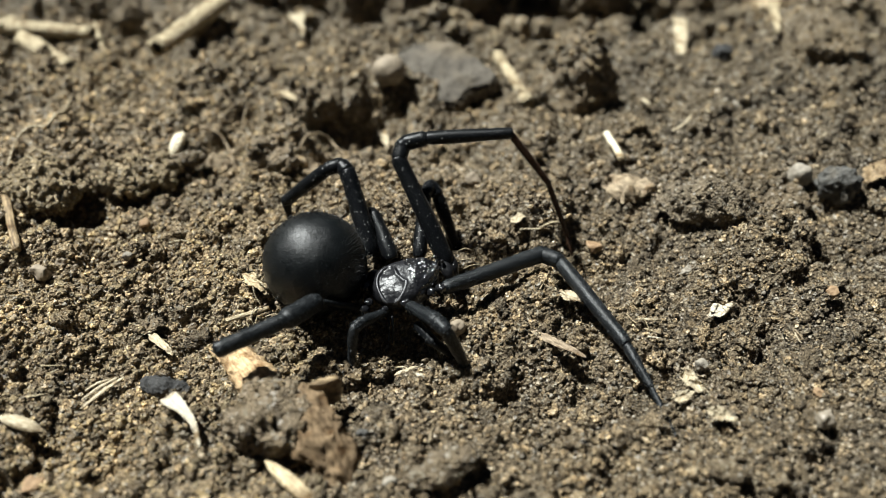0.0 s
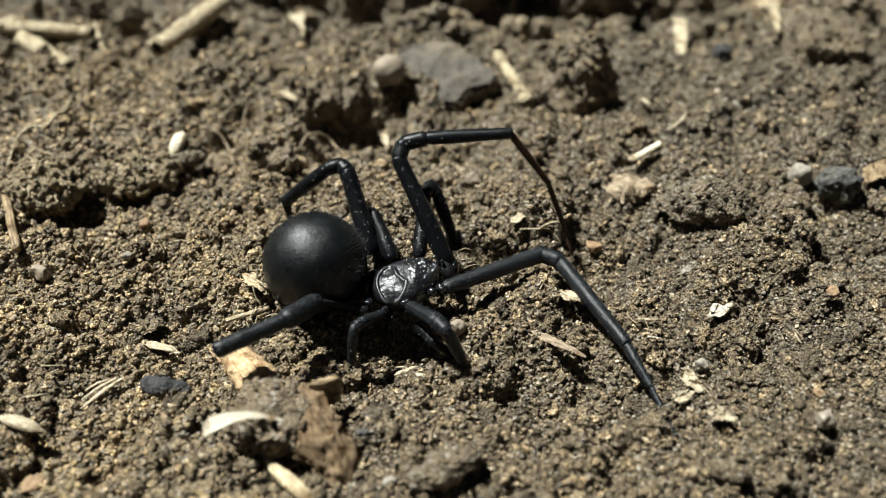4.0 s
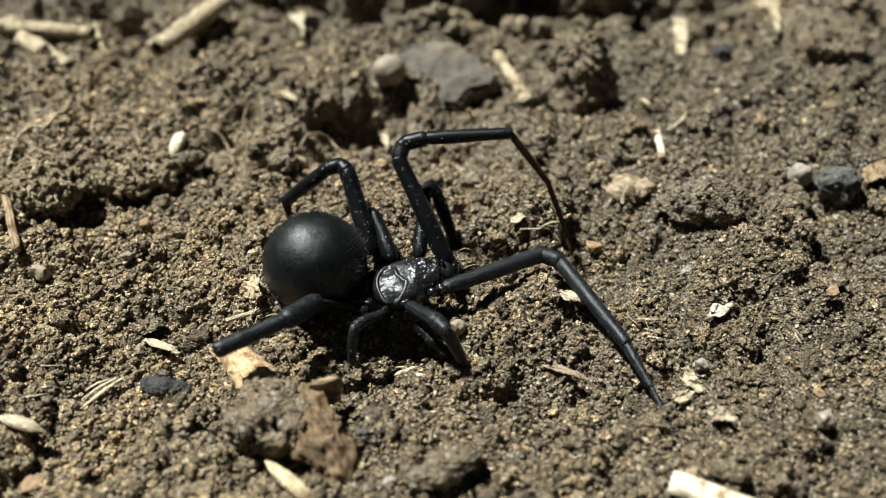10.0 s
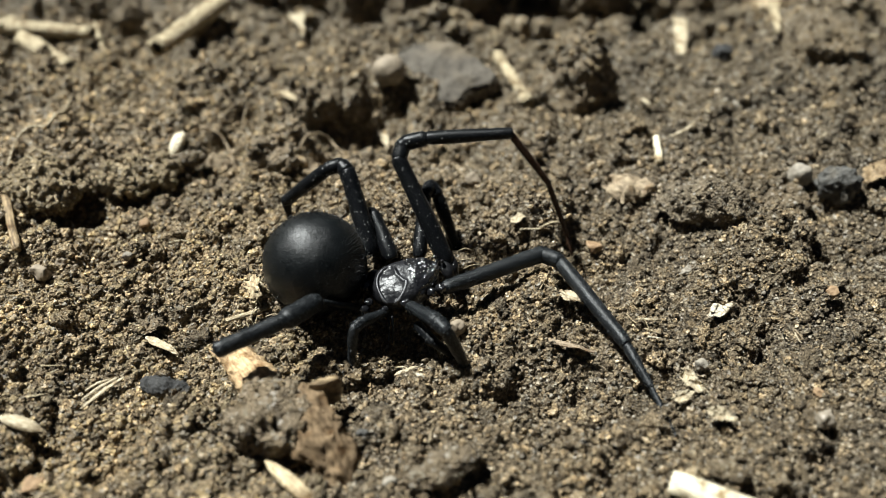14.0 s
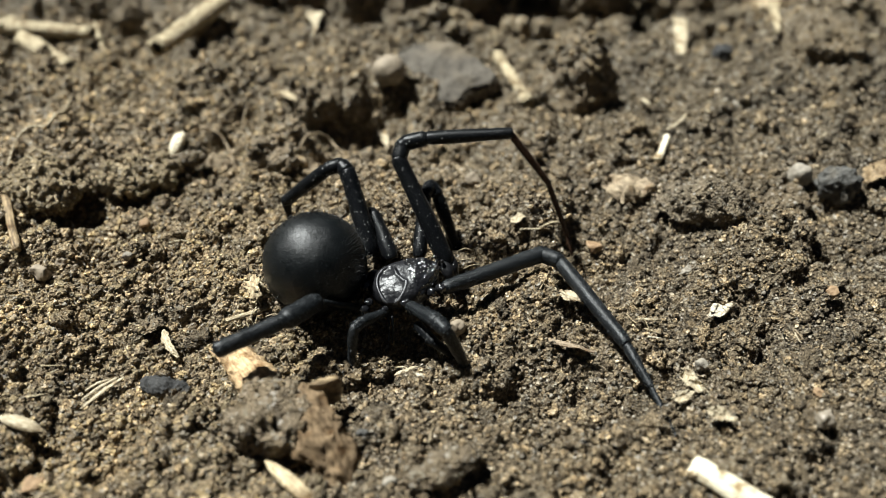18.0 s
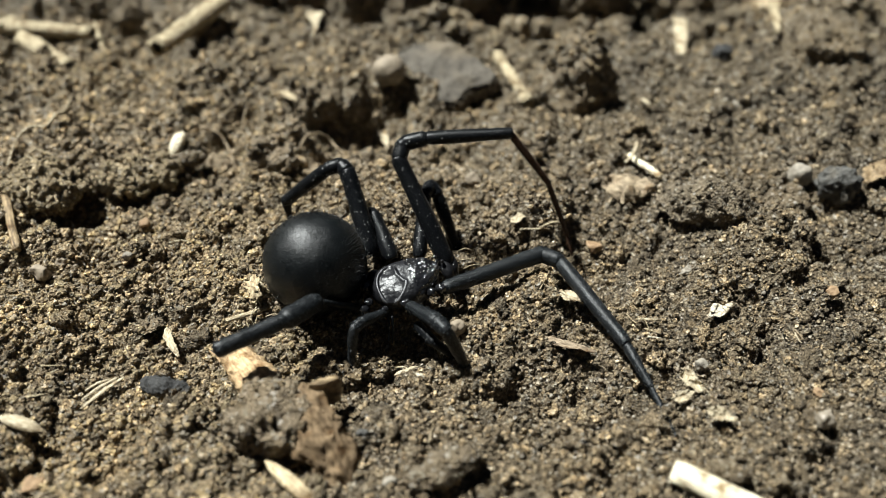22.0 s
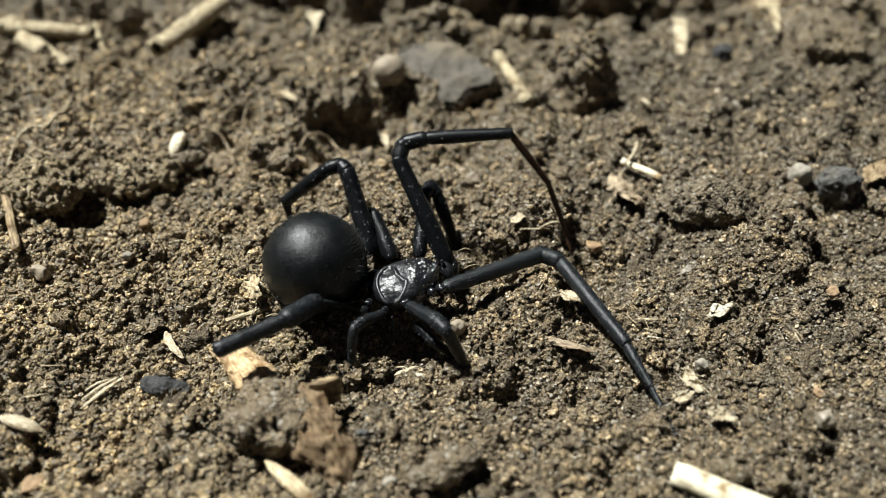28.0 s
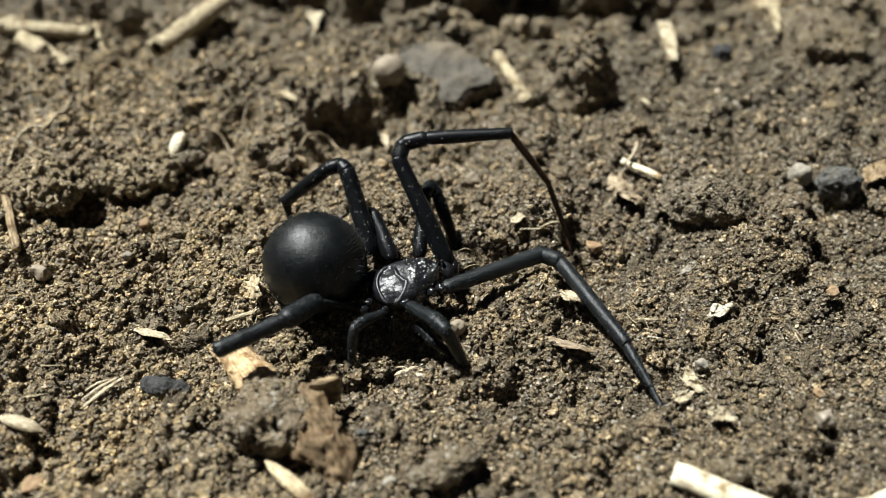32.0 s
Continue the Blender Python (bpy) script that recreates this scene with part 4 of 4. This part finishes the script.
hair("fibre", [(6.50, 1.11, 0.5), (7.71, 1.30, 1.0), (9.14, 1.17, 0.9), (10.03, 0.46, 0.5)], 0.09, "bent pale plant fibre", HUSK)
hair("fibre", [(14.62, -9.47, 0.4), (15.28, -9.69, 0.6), (16.07, -9.80, 0.4)], 0.11, "short pale splinter on soil", HUSK)
hair("fibre", [(15.04, -11.28, 0.4), (16.06, -11.57, 0.5)], 0.08, "short white fibre on soil", WHITE)
hair("fibre", [(26.56, -9.97, 0.4), (26.32, -11.24, 0.9), (26.48, -11.48, 0.5)], 0.05, "short thin pale plant fibre", HUSK)
hair("fibre", [(35.88, 13.77, 0.6), (36.23, 13.62, 1.2)], 0.12, "short pale plant fibre", HUSK)
hair("fibre", [(47.30, 33.71, 0.6), (49.41, 33.74, 0.8)], 0.25, "short pale piece of stem", HUSK)
hair("fibre", [(-5.89, 44.60, 1.0), (-4.54, 33.07, 1.5)], 0.2, "thin pale stem end sticking up", STRAW)
hair("fibre", [(5.24, 45.67, 1.0), (5.31, 32.89, 2.0)], 0.25, "thin pale stem end sticking up", STRAW)
hair("fibre", [(-28.11, -14.09, 0.4), (-27.64, -13.80, 0.6)], 0.06, "short thin pale plant fibre", HUSK)
hair("fibre", [(-3.97, -12.24, 0.4), (-3.03, -12.37, 0.6), (-2.35, -12.65, 0.4)], 0.08, "short pale splinter on soil", HUSK)


def fibre_bundle():
    ob = empty("straw_splinters", (-24.48, -14.90, ground_z(-24.48, -14.90, 1.0)), "split bundle of dry straw fibres", "straw", "plant litter", 44)
    for k in range(5):
        bm = bmesh.new()
        y = (k - 2) * 0.26 + (0.12, -0.05, 0.16, -0.14, 0.05)[k]
        tube(bm, [(-1.9 + 0.25 * k, y * 1.3, 0.75, 0.09), (0, y, 0.95, 0.13), (1.7 - 0.2 * k, y * 0.5, 0.9, 0.10)], 6, 4, 0.8, k, 0.1)
        part("splinter", bm, HUSK, ob)


fibre_bundle()


def seed_husk(name, x, y, length, turn, w, label, mat=HUSK, tilt=0, lift=0.4):
    bm = bmesh.new()
    tube(bm, [(-length * 0.5, 0, 0, w * 0.15), (-length * 0.3, 0, 0.05, w * 0.75), (0, 0, 0.1, w), (length * 0.3, 0, 0.05, w * 0.8), (length * 0.5, 0, -0.05, w * 0.12)], 14, 5, 0.65, 3, 0.10)
    return solid(name, bm, mat, (x, y, ground_z(x, y, 0.6) + lift + 0.25), label, "seed", "plant litter", (0, tilt, turn))


seed_husk("seed", -28.24, -19.04, 3.57, -19, 0.48, "pale slender dry seed on soil", HUSK)
seed_husk("seed", -9.66, -23.39, 4.79, -41, 0.52, "long pale brown dry seed", BROWNHUSK, 0, 0.6)


def chip(name, x, y, length, turn, w, label, mat=WHITE, lift=0.25, tilt=0, cup=0.3, category="chaff", ragged=1.0):
    """A torn flat flake with a ragged end."""
    bm = bmesh.new()
    h = length / 2
    blade(bm, [(-h, 0.1 * w, 0, w * 0.35), (-h * 0.5, 0, 0.08, w * 0.95), (0, -0.05, 0.12, w), (h * 0.5, 0.04, 0.1, w * 0.8), (h, 0.12 * w, 0, w * 0.25)], 0.13, cup)
    off = Vector((x * 3.7 + w * 11, y * 9.1 + length, 0.5))
    for v in bm.verts:
        q = v.co * 1.6 + off
        v.co += Vector((0.35 * noise.noise(q * 2.2), 0.25 * noise.noise(q * 2.0 + Vector((9, 0, 0))), 0.28 * noise.noise(q + Vector((0, 9, 0))))) * min(1.7, w * 1.6) * ragged
    return solid(name, bm, mat, (x, y, ground_z(x, y, 0.6) + lift + 0.25), label, category, "plant litter", (tilt, 0, turn))


seed_husk("husk", -24.65, 11.8, 2.6, 62, 0.72, "cream husk leaning on a clod", CREAM, -38, 1.9)
chip("chaff", 10.0, -7.25, 3.0, -24, 0.50, "torn pale flake of chaff on soil", HUSK, 0.95, 0, 0.15, "chaff", 1.9)
chip("chaff", 21.36, -7.94, 2.1, 29, 0.40, "bright white flake of chaff on soil", WHITE, 0.35, 0, 0.1, "chaff", 2.4)
chip("chaff", 18.75, -18.16, 0.89, 19, 0.25, "small cream flake of chaff", HUSK, 0.3)
chip("chaff", 17.72, -15.24, 2.6, -58, 0.48, "ragged cream husk of a seed", HUSK, 0.5, 20, 0.9, "husk", 1.7)
chip("chaff", 16.68, -16.40, 1.6, 20, 0.34, "ragged cream husk of a seed", HUSK, 0.5, 20, 0.9, "husk", 1.7)
chip("chaff", 18.56, -18.55, 1.8, -30, 0.41, "small cream husk of a seed", HUSK, 0.5, 20, 0.9, "husk", 1.7)
chip("chaff", 6.43, 1.98, 1.65, 39, 0.40, "small pale flake of chaff on soil", HUSK, 0.3)
chip("chaff", -15.58, 20.97, 2.75, -44, 0.40, "small tan splinter of straw", STRAW, 0.4)
chip("chaff", -2.69, -12.84, 1.98, 25, 0.15, "thin pale splinter of straw on soil", HUSK, 0.3)
chip("chaff", -1.69, -14.95, 0.87, -21, 0.12, "tiny white flake of chaff", WHITE, 0.35)
chip("chaff", 39.37, 8.51, 4.12, 42, 0.9, "orange brown chip of wood", BARK, 0.8)
chip("chaff", -5.74, 16.84, 2.58, -80, 0.35, "small pale upright flake", HUSK, 0.6)
chip("soil_flake", -22.69, -8.61, 2.22, 8, 1.0, "flat dry flake of grey brown soil", CLOD, 0.3, 0, 0.05, "soil flake")
chip("chaff", 36.57, 33.76, 8.82, -103, 0.55, "pale strip of straw in the soil", STRAW, 1.4)
chip("chaff", 20.7, 21.5, 1.2, -57, 0.36, "tiny pale flake on soil", HUSK, 0.4)
chip("dry_leaf", -11.73, 12.69, 3.70, -14, 1.2, "curled dark dry leaf behind the spider", DRYLEAF, 0.8, 30, 0.9, "leaf")
chip("dry_leaf", -22.81, 14.91, 4.48, -19, 1.1, "dark dry leaf scrap in a hollow", DRYLEAF, 0.4, 10, -0.6, "leaf")
pebble("pebble", 30.11, -6.61, (0.55, 0.5, 0.45), 51, "small orange brown pebble in soil", OCHRE)
pebble("pebble", 26.09, -16.25, (0.4, 0.35, 0.3), 52, "small orange brown pebble in soil", OCHRE)
pebble("pebble", 25.63, -18.86, (0.8, 0.7, 0.9), 53, "small clouded pale brown pebble in soil", QUARTZ, sink=0.95)
pebble("pebble", 19.73, -3.30, (0.6, 0.5, 0.45), 54, "small pale grey pebble in soil", PALE)
pebble("pebble", 18.66, -13.37, (0.40, 0.3, 0.42), 55, "small white pebble in soil", PALE)
pebble("pebble", -25.78, -2.26, (0.42, 0.38, 0.38), 56, "small white pebble in soil", PALE)
pebble("pebble", -16.46, -1.44, (0.5, 0.45, 0.4), 57, "small tan pebble in soil", TAN)
pebble("pebble", -26.24, 3.45, (0.65, 0.55, 0.5), 58, "small orange brown pebble in soil", OCHRE)
pebble("pebble", -31.23, -2.44, (0.55, 0.5, 0.45), 59, "small tan pebble in soil", TAN)
pebble("pebble", -3.47, -23.20, (0.42, 0.4, 0.36), 60, "small white pebble in soil", PALE)
pebble("pebble", -5.30, -19.49, (0.55, 0.3, 0.3), 63, "small flat dark grey pebble in soil", ROCK)
pebble("pebble", -26.76, -22.60, (0.75, 0.6, 0.6), 61, "small yellow brown pebble in soil", OCHRE)
pebble("pebble", 2.65, 8.48, (0.75, 0.65, 0.6), 62, "small reddish tan pebble in soil", TAN)


def build_root():
    """A torn piece of root: a fibrous end of bark, a caked lump of soil, a woody tail."""
    base = Vector((-10.98, -17.96, 0))
    ob = empty("root_stump", base, "torn piece of tan root caked with soil", "root")
    a, b, c, d = (Vector(p) - base for p in ((-15.57, -12.46, 1.70), (-12.23, -16.37, 2.00), (-9.04, -18.26, 2.50), (-6.40, -23.01, 0.30)))
    bm = bmesh.new()
    n = (b - a).length
    tube(bm, [(0, 0, 0, 1.0), (n * 0.3, 0, 0, 1.15), (n * 0.7, 0, 0, 1.4), (n, 0, 0, 1.3)], 28, 10, 0.75, 4, 0.30)
    strands = []
    for k in range(14):
        t = 0.45 * k
        strand = bmesh.new()
        tube(strand, [(0.5, 1.0 * math.cos(t), 0.75 * math.sin(t), 0.10), (-0.25 - 0.06 * (k % 5), 1.05 * math.cos(t), 0.8 * math.sin(t), 0.07), (-0.5 - 0.1 * (k % 4), 1.15 * math.cos(t + 0.1), 0.85 * math.sin(t), 0.03)], 5, 3)
        strands.append(strand)
    end = part("bark_end", bm, TORNBARK, ob, "bright torn fibrous bark")
    way = (b - a).normalized()
    end.matrix_basis = Matrix.Translation(a * MM) @ way.to_track_quat("X", "Z").to_matrix().to_4x4()
    for strand in strands:
        part("bark_strand", strand, TORNBARK, end)
    bm = bmesh.new()
    n = (d - c).length
    tube(bm, [(-1.5, 0.4, -0.3, 1.0), (0, 0, 0, 1.5), (n * 0.35, -0.25, 0.3, 1.75), (n * 0.7, 0.3, 0.1, 1.45), (n * 0.95, 0.1, -0.3, 1.3), (n * 1.12, 0, -0.9, 0.7)], 40, 12, 0.6, 4, 0.30)
    for v in bm.verts:
        q = v.co
        v.co += Vector((0, noise.noise(q * 0.9 + Vector((5, 0, 0))), noise.noise(q * 1.1) + 0.5 * noise.noise(Vector((q.x * 0.5, q.y * 3, q.z * 3))))) * 0.34
    tail = part("root", bm, ROOT, ob, "brown woody root dusted with soil")
    tail.matrix_basis = Matrix.Translation(c * MM) @ (d - c).normalized().to_track_quat("X", "Z").to_matrix().to_4x4()
    bm = bmesh.new()
    lump(bm, Vector((-11.45, -18.54, 2.00)) - base, (3.0, 2.6, 2.1), 31, 0.55, 5, 0.9, 0, 0.2, 0.5)
    cake = part("soil_cake", bm, CAKED, ob, "clod of soil stuck to the bark")
    stick_crumbs(cake, 60, 0.18, 0.42, 5, LOOSE)
    stick_crumbs(tail, 26, 0.12, 0.32, 6, LOOSE)
    bm = bmesh.new()
    lump(bm, Vector((-7.96, -17.08, 2.80)) - base, (1.25, 0.20, 1.3), 33, 0.25, 4, 0.9, 14, 0.2, 0, 0.6)
    part("bark_scrap", bm, BARK, ob, "loose brown scrap of bark")
    return ob


build_root()


# ---- things that move ----
def build_ant(name, label, body, rear, legs, size):
    """An ant, about 5.5 mm long at size 1, its head to +x."""
    ant = empty(name, (0, 0, 0), label, "ant")

    def part(kind, bm, mat, parent):
        bm.transform(Matrix.Scale(size, 4))
        ob = made(kind, bm, mat)
        ob.parent = parent

    bm = bmesh.new()
    lump(bm, (2.3, 0, 0.95), (0.62, 0.52, 0.46), 1, 0.04, 3)
    part("head", bm, body, ant)
    bm = bmesh.new()
    tube(bm, [(1.85, 0, 0.95, 0.15), (1.5, 0, 1.05, 0.38), (0.9, 0, 0.95, 0.32), (0.3, 0, 0.9, 0.28), (0.0, 0, 0.8, 0.12)], 12, 4)
    part("thorax", bm, body, ant)
    bm = bmesh.new()
    tube(bm, [(0.02, 0, 0.8, 0.10), (-0.25, 0, 0.95, 0.22), (-0.42, 0, 0.82, 0.11), (-0.6, 0, 0.9, 0.22), (-0.8, 0, 0.85, 0.12)], 10, 4)
    part("waist", bm, body, ant)
    bm = bmesh.new()
    lump(bm, (-1.65, 0, 0.95), (0.98, 0.66, 0.6), 1, 0.02, 4)
    part("abdomen", bm, rear, ant)
    for s in (-1, 1):
        bm = bmesh.new()
        tube(bm, [(2.75, s * 0.25, 1.1, 0.07), (3.2, s * 0.8, 1.55, 0.06), (3.5, s * 1.0, 1.4, 0.06), (4.1, s * 0.9, 0.9, 0.09)], 6, 4)
        part("feeler", bm, legs, ant)
        bm = bmesh.new()
        tube(bm, [(2.75, s * 0.25, 0.8, 0.10), (3.0, s * 0.2, 0.72, 0.08), (3.1, s * 0.04, 0.7, 0.03)], 6, 3)
        part("jaw", bm, body, ant)
        for x0, x1 in ((1.5, 2.6), (0.95, 1.0), (0.45, -1.0)):
            bm = bmesh.new()
            tube(bm, [(x0, s * 0.25, 0.8, 0.11), (x0 + (x1 - x0) * 0.45, s * 1.0, 1.25, 0.10), (x0 + (x1 - x0) * 0.8, s * 1.5, 0.5, 0.07), (x1, s * 2.0, 0.0, 0.04)], 6, 4)
            part("leg", bm, legs, ant)
    return ant


red_ant = build_ant("ant", "reddish brown ant with a dark shiny rear", ANTRED, ANTDARK, ANTLEG, 0.96)
black_ant = build_ant("ant", "shiny black ant with slender legs", ANTBLACK, ANTBLACK, ANTBLACK, 0.78)

chaff_stick = straw_piece("chaff", 0, 0, 4.0, 0, 0.34, "bright cream-white stick of chaff on soil", CREAM, 0, 0, False, "chaff", 21)
thin_straw = straw_piece("straw", 0, 0, 3.5, 0, 0.14, "thin curved stem of pale straw", HUSK, 0, 0, False, "straw", 22, 0.25)
splinter = chip("chaff", 0, 0, 3.2, 0, 0.34, "pale splinter of straw on soil", HUSK)
torn_flake = chip("chaff", 0, 0, 2.7, 0, 0.55, "ragged pale flake beside the spider's abdomen", BROWNHUSK, ragged=1.5)
bark_sliver = chip("bark_sliver", 0, 0, 4.5, 0, 0.34, "thin brown sliver of bark on soil", SLIVER, 0, 0, 0.3, "bark")
crumpled_husk = chip("husk", 0, 0, 4.4, 0, 1.5, "crumpled tan husk with a torn pale edge", TANHUSK, 0, 0, -0.55, "husk")
pale_stick = straw_piece("straw", 0, 0, 12.0, 0, 0.80, "thick pale cut length of straw", CREAM, 0, 0, True, "straw", 24)


def flake(pts, thick, cup, mat, label):
    bm = bmesh.new()
    blade(bm, pts, thick, cup)
    for v in bm.verts:
        v.co += Vector((0.2, 0.12, 0.16)) * noise.noise(v.co * 1.8 + Vector((4, 1, 2)))
    return solid("chaff", bm, mat, (0, 0, 0), label, "chaff", "plant litter")


top_chip = flake([(-2.5, 0.1, 0.2, 0.55), (-1.9, 0.1, 0.4, 0.95), (-0.9, 0.0, 0.4, 0.8), (0.3, 0.1, 0.3, 0.35), (1.4, 0.1, 0.2, 0.26), (2.6, -0.2, 0, 0.12)], 0.2, 0.3, HUSK, "pale yellow torn chip of straw")
white_sliver = flake([(-4.2, 0, 0, 0.78), (-2, 0, 0.1, 0.80), (1, 0.05, 0.1, 0.72), (4.2, 0, 0, 0.52)], 0.22, 0.12, HUSK, "pale flat sliver of straw")
late_stick = straw_piece("straw", 0, 0, 7.0, 0, 0.6, "short pale piece of straw", CREAM, 0, 0, True, "straw", 25)


def build_petal():
    """A pale husk, broad and cupped at one end, drawn out to a thin tail."""
    bm = bmesh.new()
    blade(bm, [(-2.5, 0.1, 0.0, 0.40), (-2.0, 0.1, 0.35, 0.58), (-1.3, 0.1, 0.55, 0.55), (-0.3, 0.2, 0.55, 0.36), (1.0, 0.1, 0.35, 0.22), (2.5, -0.5, 0.0, 0.07)], 0.14, 0.45)
    return solid("petal_husk", bm, WHITE, (0, 0, 0), "cream curved husk tapering to a thin tail", "husk", "plant litter")


petal = build_petal()


def rest(x, y, turn, lift=0.3, tilt=0, lean=0):
    """Lying on the ground at a place, turned about the upright."""
    return pose(x * MM, y * MM, (ground_z(x, y, 0.7) + lift + 0.3) * MM, tilt, lean, turn)


def held(ob, spans):
    """Still through each span of seconds, quick from one to the next."""
    rows = []
    for t0, t1, m in spans:
        rows.append((t0, m))
        if t1 > t0:
            rows.append((t1, m))
    walk(ob, rows)


def motions():
    held(chaff_stick, [
        (0, 1.7, rest(15.80, 11.34, -78, 0.7)), (1.8, 2.2, rest(15.91, 11.37, -68, 0.7)), (2.4, 4.6, rest(18.81, 11.33, -141, 0.7)),
        (5.0, 6.5, rest(18.36, 11.10, -129, 0.7)), (6.7, 8.2, rest(20.40, 12.45, -96, 0.3)), (8.4, 10.2, rest(20.43, 12.70, -94, 0.7)),
        (10.4, 13.4, rest(20.11, 11.76, -74, 0.7)), (13.6, 14.8, rest(20.14, 12.13, -96, 0.7)), (16.2, 16.7, rest(20.10, 12.13, -84, 0.7)),
        (16.9, 17.2, rest(20.39, 12.08, -96, 0.7)), (17.4, 21.2, rest(20.66, 12.30, -114, 0.7)), (21.4, 22.7, rest(18.59, 9.85, -53, 0.5)),
        (22.9, 23.2, rest(17.98, 8.68, -26, 0.7)), (23.4, 32, rest(18.12, 9.06, -39, 0.7))])
    held(thin_straw, [
        (0, 2.2, rest(23.02, 14.94, 48, 0.9)), (2.4, 10.2, rest(22.58, 15.13, 50, 1.2)), (10.4, 14.8, rest(22.83, 13.90, 39, 0.9)),
        (16.2, 17.2, rest(22.68, 16.17, 44, 1.2)), (17.4, 21.2, rest(22.61, 15.28, 48, 1.2)), (21.4, 32, rest(17.55, 10.66, 63, 1.3))])
    held(splinter, [
        (0, 2.3, rest(-21.37, -10.50, -45)), (2.5, 2.7, rest(-20.97, -10.08, -67)), (2.9, 4.2, rest(-21.22, -10.90, -20)),
        (5.0, 7.4, rest(-21.34, -10.61, -37)), (7.6, 9.5, rest(-21.24, -11.09, -12)), (9.7, 12.5, rest(-21.20, -10.76, -26)),
        (12.7, 14.8, rest(-21.24, -10.67, -32)), (16.2, 20.5, rest(-20.63, -10.51, -58, 0.4, 35)), (20.7, 24.4, rest(-20.58, -10.27, -62, 0.4, 20)),
        (24.6, 31.05, rest(-20.39, -10.54, -54, 0.4, 30)), (31.12, 31.12, rest(-20.52, -9.95, -27, 0.45, 15)), (31.2, 31.5, rest(-20.52, -9.58, 42, 0.5)), (31.8, 32, rest(-22.00, -9.93, -19, 0.8))])
    held(petal, [
        (0, 3.2, rest(-17.17, -18.98, -45, 0.5)), (3.25, 3.25, pose(*[v * MM for v in (-14.81, -19.80, 3.00)], 0, 0, 2)), (3.3, 3.8, pose(*[v * MM for v in (-12.50, -21.02, 4.60)], 0, 0, 50)), (4.2, 4.3, pose(*[v * MM for v in (-12.47, -21.19, 4.60)], 0, 0, -15)), (4.7, 4.8, pose(*[v * MM for v in (-12.44, -21.36, 4.60)], 0, 0, -78)),
        (5.2, 6.1, pose(*[v * MM for v in (-12.41, -21.53, 4.60)], 0, 0, -140)), (6.3, 6.55, pose(*[v * MM for v in (-11.95, -21.78, 4.60)], 0, 0, -158)),
        (6.6, 6.6, pose(*[v * MM for v in (-11.73, -22.63, 4.20)], -15, 0, 140)), (6.65, 6.65, pose(*[v * MM for v in (-11.56, -23.31, 3.70)], -30, 0, 80)), (6.7, 7.6, pose(*[v * MM for v in (-11.31, -24.03, 3.20)], -45, 0, 30)), (7.9, 8.7, pose(*[v * MM for v in (-11.86, -24.32, 2.00)], -45, 0, -8)),
        (9.2, 32, rest(-14, -34, -8, 0.5))])
    held(torn_flake, [
        (0, 4.4, rest(-14.33, -7.01, -42, 0.4)), (5.2, 7.4, rest(-14.27, -7.54, -73, 0.5)), (7.7, 32, rest(-14.36, -7.57, -79, 0.6))])
    held(bark_sliver, [
        (0, 4.4, rest(8.46, -11.68, -34, 0.35)), (5.2, 10.6, rest(8.57, -12.98, -27, 0.2)), (10.8, 11.3, rest(8.81, -11.90, -32, 0.4, 15)),
        (11.6, 18.8, rest(8.95, -11.52, -18, 0.3, -20)), (19.2, 32, rest(9.02, -11.50, -19, 0.35))])
    held(crumpled_husk, [(0, 23.2, rest(16.66, 7.09, -11, 1.0, 15)), (23.4, 32, rest(16.58, 7.09, -72, 1.0, -25))])
    held(pale_stick, [
        (0, 7.8, rest(12, -44, -32, 0.7)), (8.3, 16.7, rest(19.84, -25.87, -25, 0.7)), (16.9, 17.2, rest(19.93, -25.87, -28, 0.7)),
        (17.9, 18.2, rest(20.73, -25.81, -39, 0.7)), (18.6, 24, rest(19.85, -25.60, -31, 0.7)), (27.5, 32, rest(20.03, -25.44, -28, 0.7))])
    held(late_stick, [(0, 27.0, rest(34, -42, 10, 0.6)), (28.6, 32, rest(28.70, -24.17, 20, 0.6))])
    held(top_chip, [(0, 14.8, rest(-16.66, 37.29, -72, 1.0)), (16.2, 32, rest(-14.82, 36.93, -85, 1.0))])
    held(white_sliver, [(0, 28.7, rest(27.01, 34.63, -101, 1.3)), (28.9, 31.6, rest(25.11, 31.79, -89, 1.3)), (31.9, 32, rest(24.65, 30.87, -94, 1.3))])
    away, off = rest(-66, -10, 120, 0.2), rest(64, 20, 120, 0.2)
    near, beside = rest(0, -46, 100, 0.2), rest(0, -46, 170, 0.2)
    held(red_ant, [
        (0, 5.91, away), (5.97, 6.03, pose(*[v * MM for v in (-2.76, -3.18, 4.00)], 0, 0, 172)), (6.09, 19.91, off),
        (19.97, 20.03, pose(*[v * MM for v in (26.65, 0.62, 3.00)], 0, 20, 105)), (20.09, 32, off)])
    held(black_ant, [
        (0, 8.91, near), (8.97, 9.03, pose(*[v * MM for v in (-10.64, -21.11, 4.60)], 0, 0, 92)), (9.09, 16.91, near),
        (16.97, 17.03, rest(20.40, -18.48, 169, 0.2)), (17.09, 22.91, near), (22.97, 23.03, rest(-17.16, -16.88, 157, 0.2)), (23.09, 28.91, near), (28.97, 29.03, pose(*[v * MM for v in (4.42, 19.82, 1.60)], 0, 0, 100)), (29.09, 29.91, near),
        (29.97, 30.03, pose(*[v * MM for v in (13.22, -11.54, 4.20)], 0, 10, 142)), (30.09, 30.91, beside), (30.97, 31.03, rest(-19.16, -9.78, -141, 0.8)), (31.09, 32, beside)])


motions()
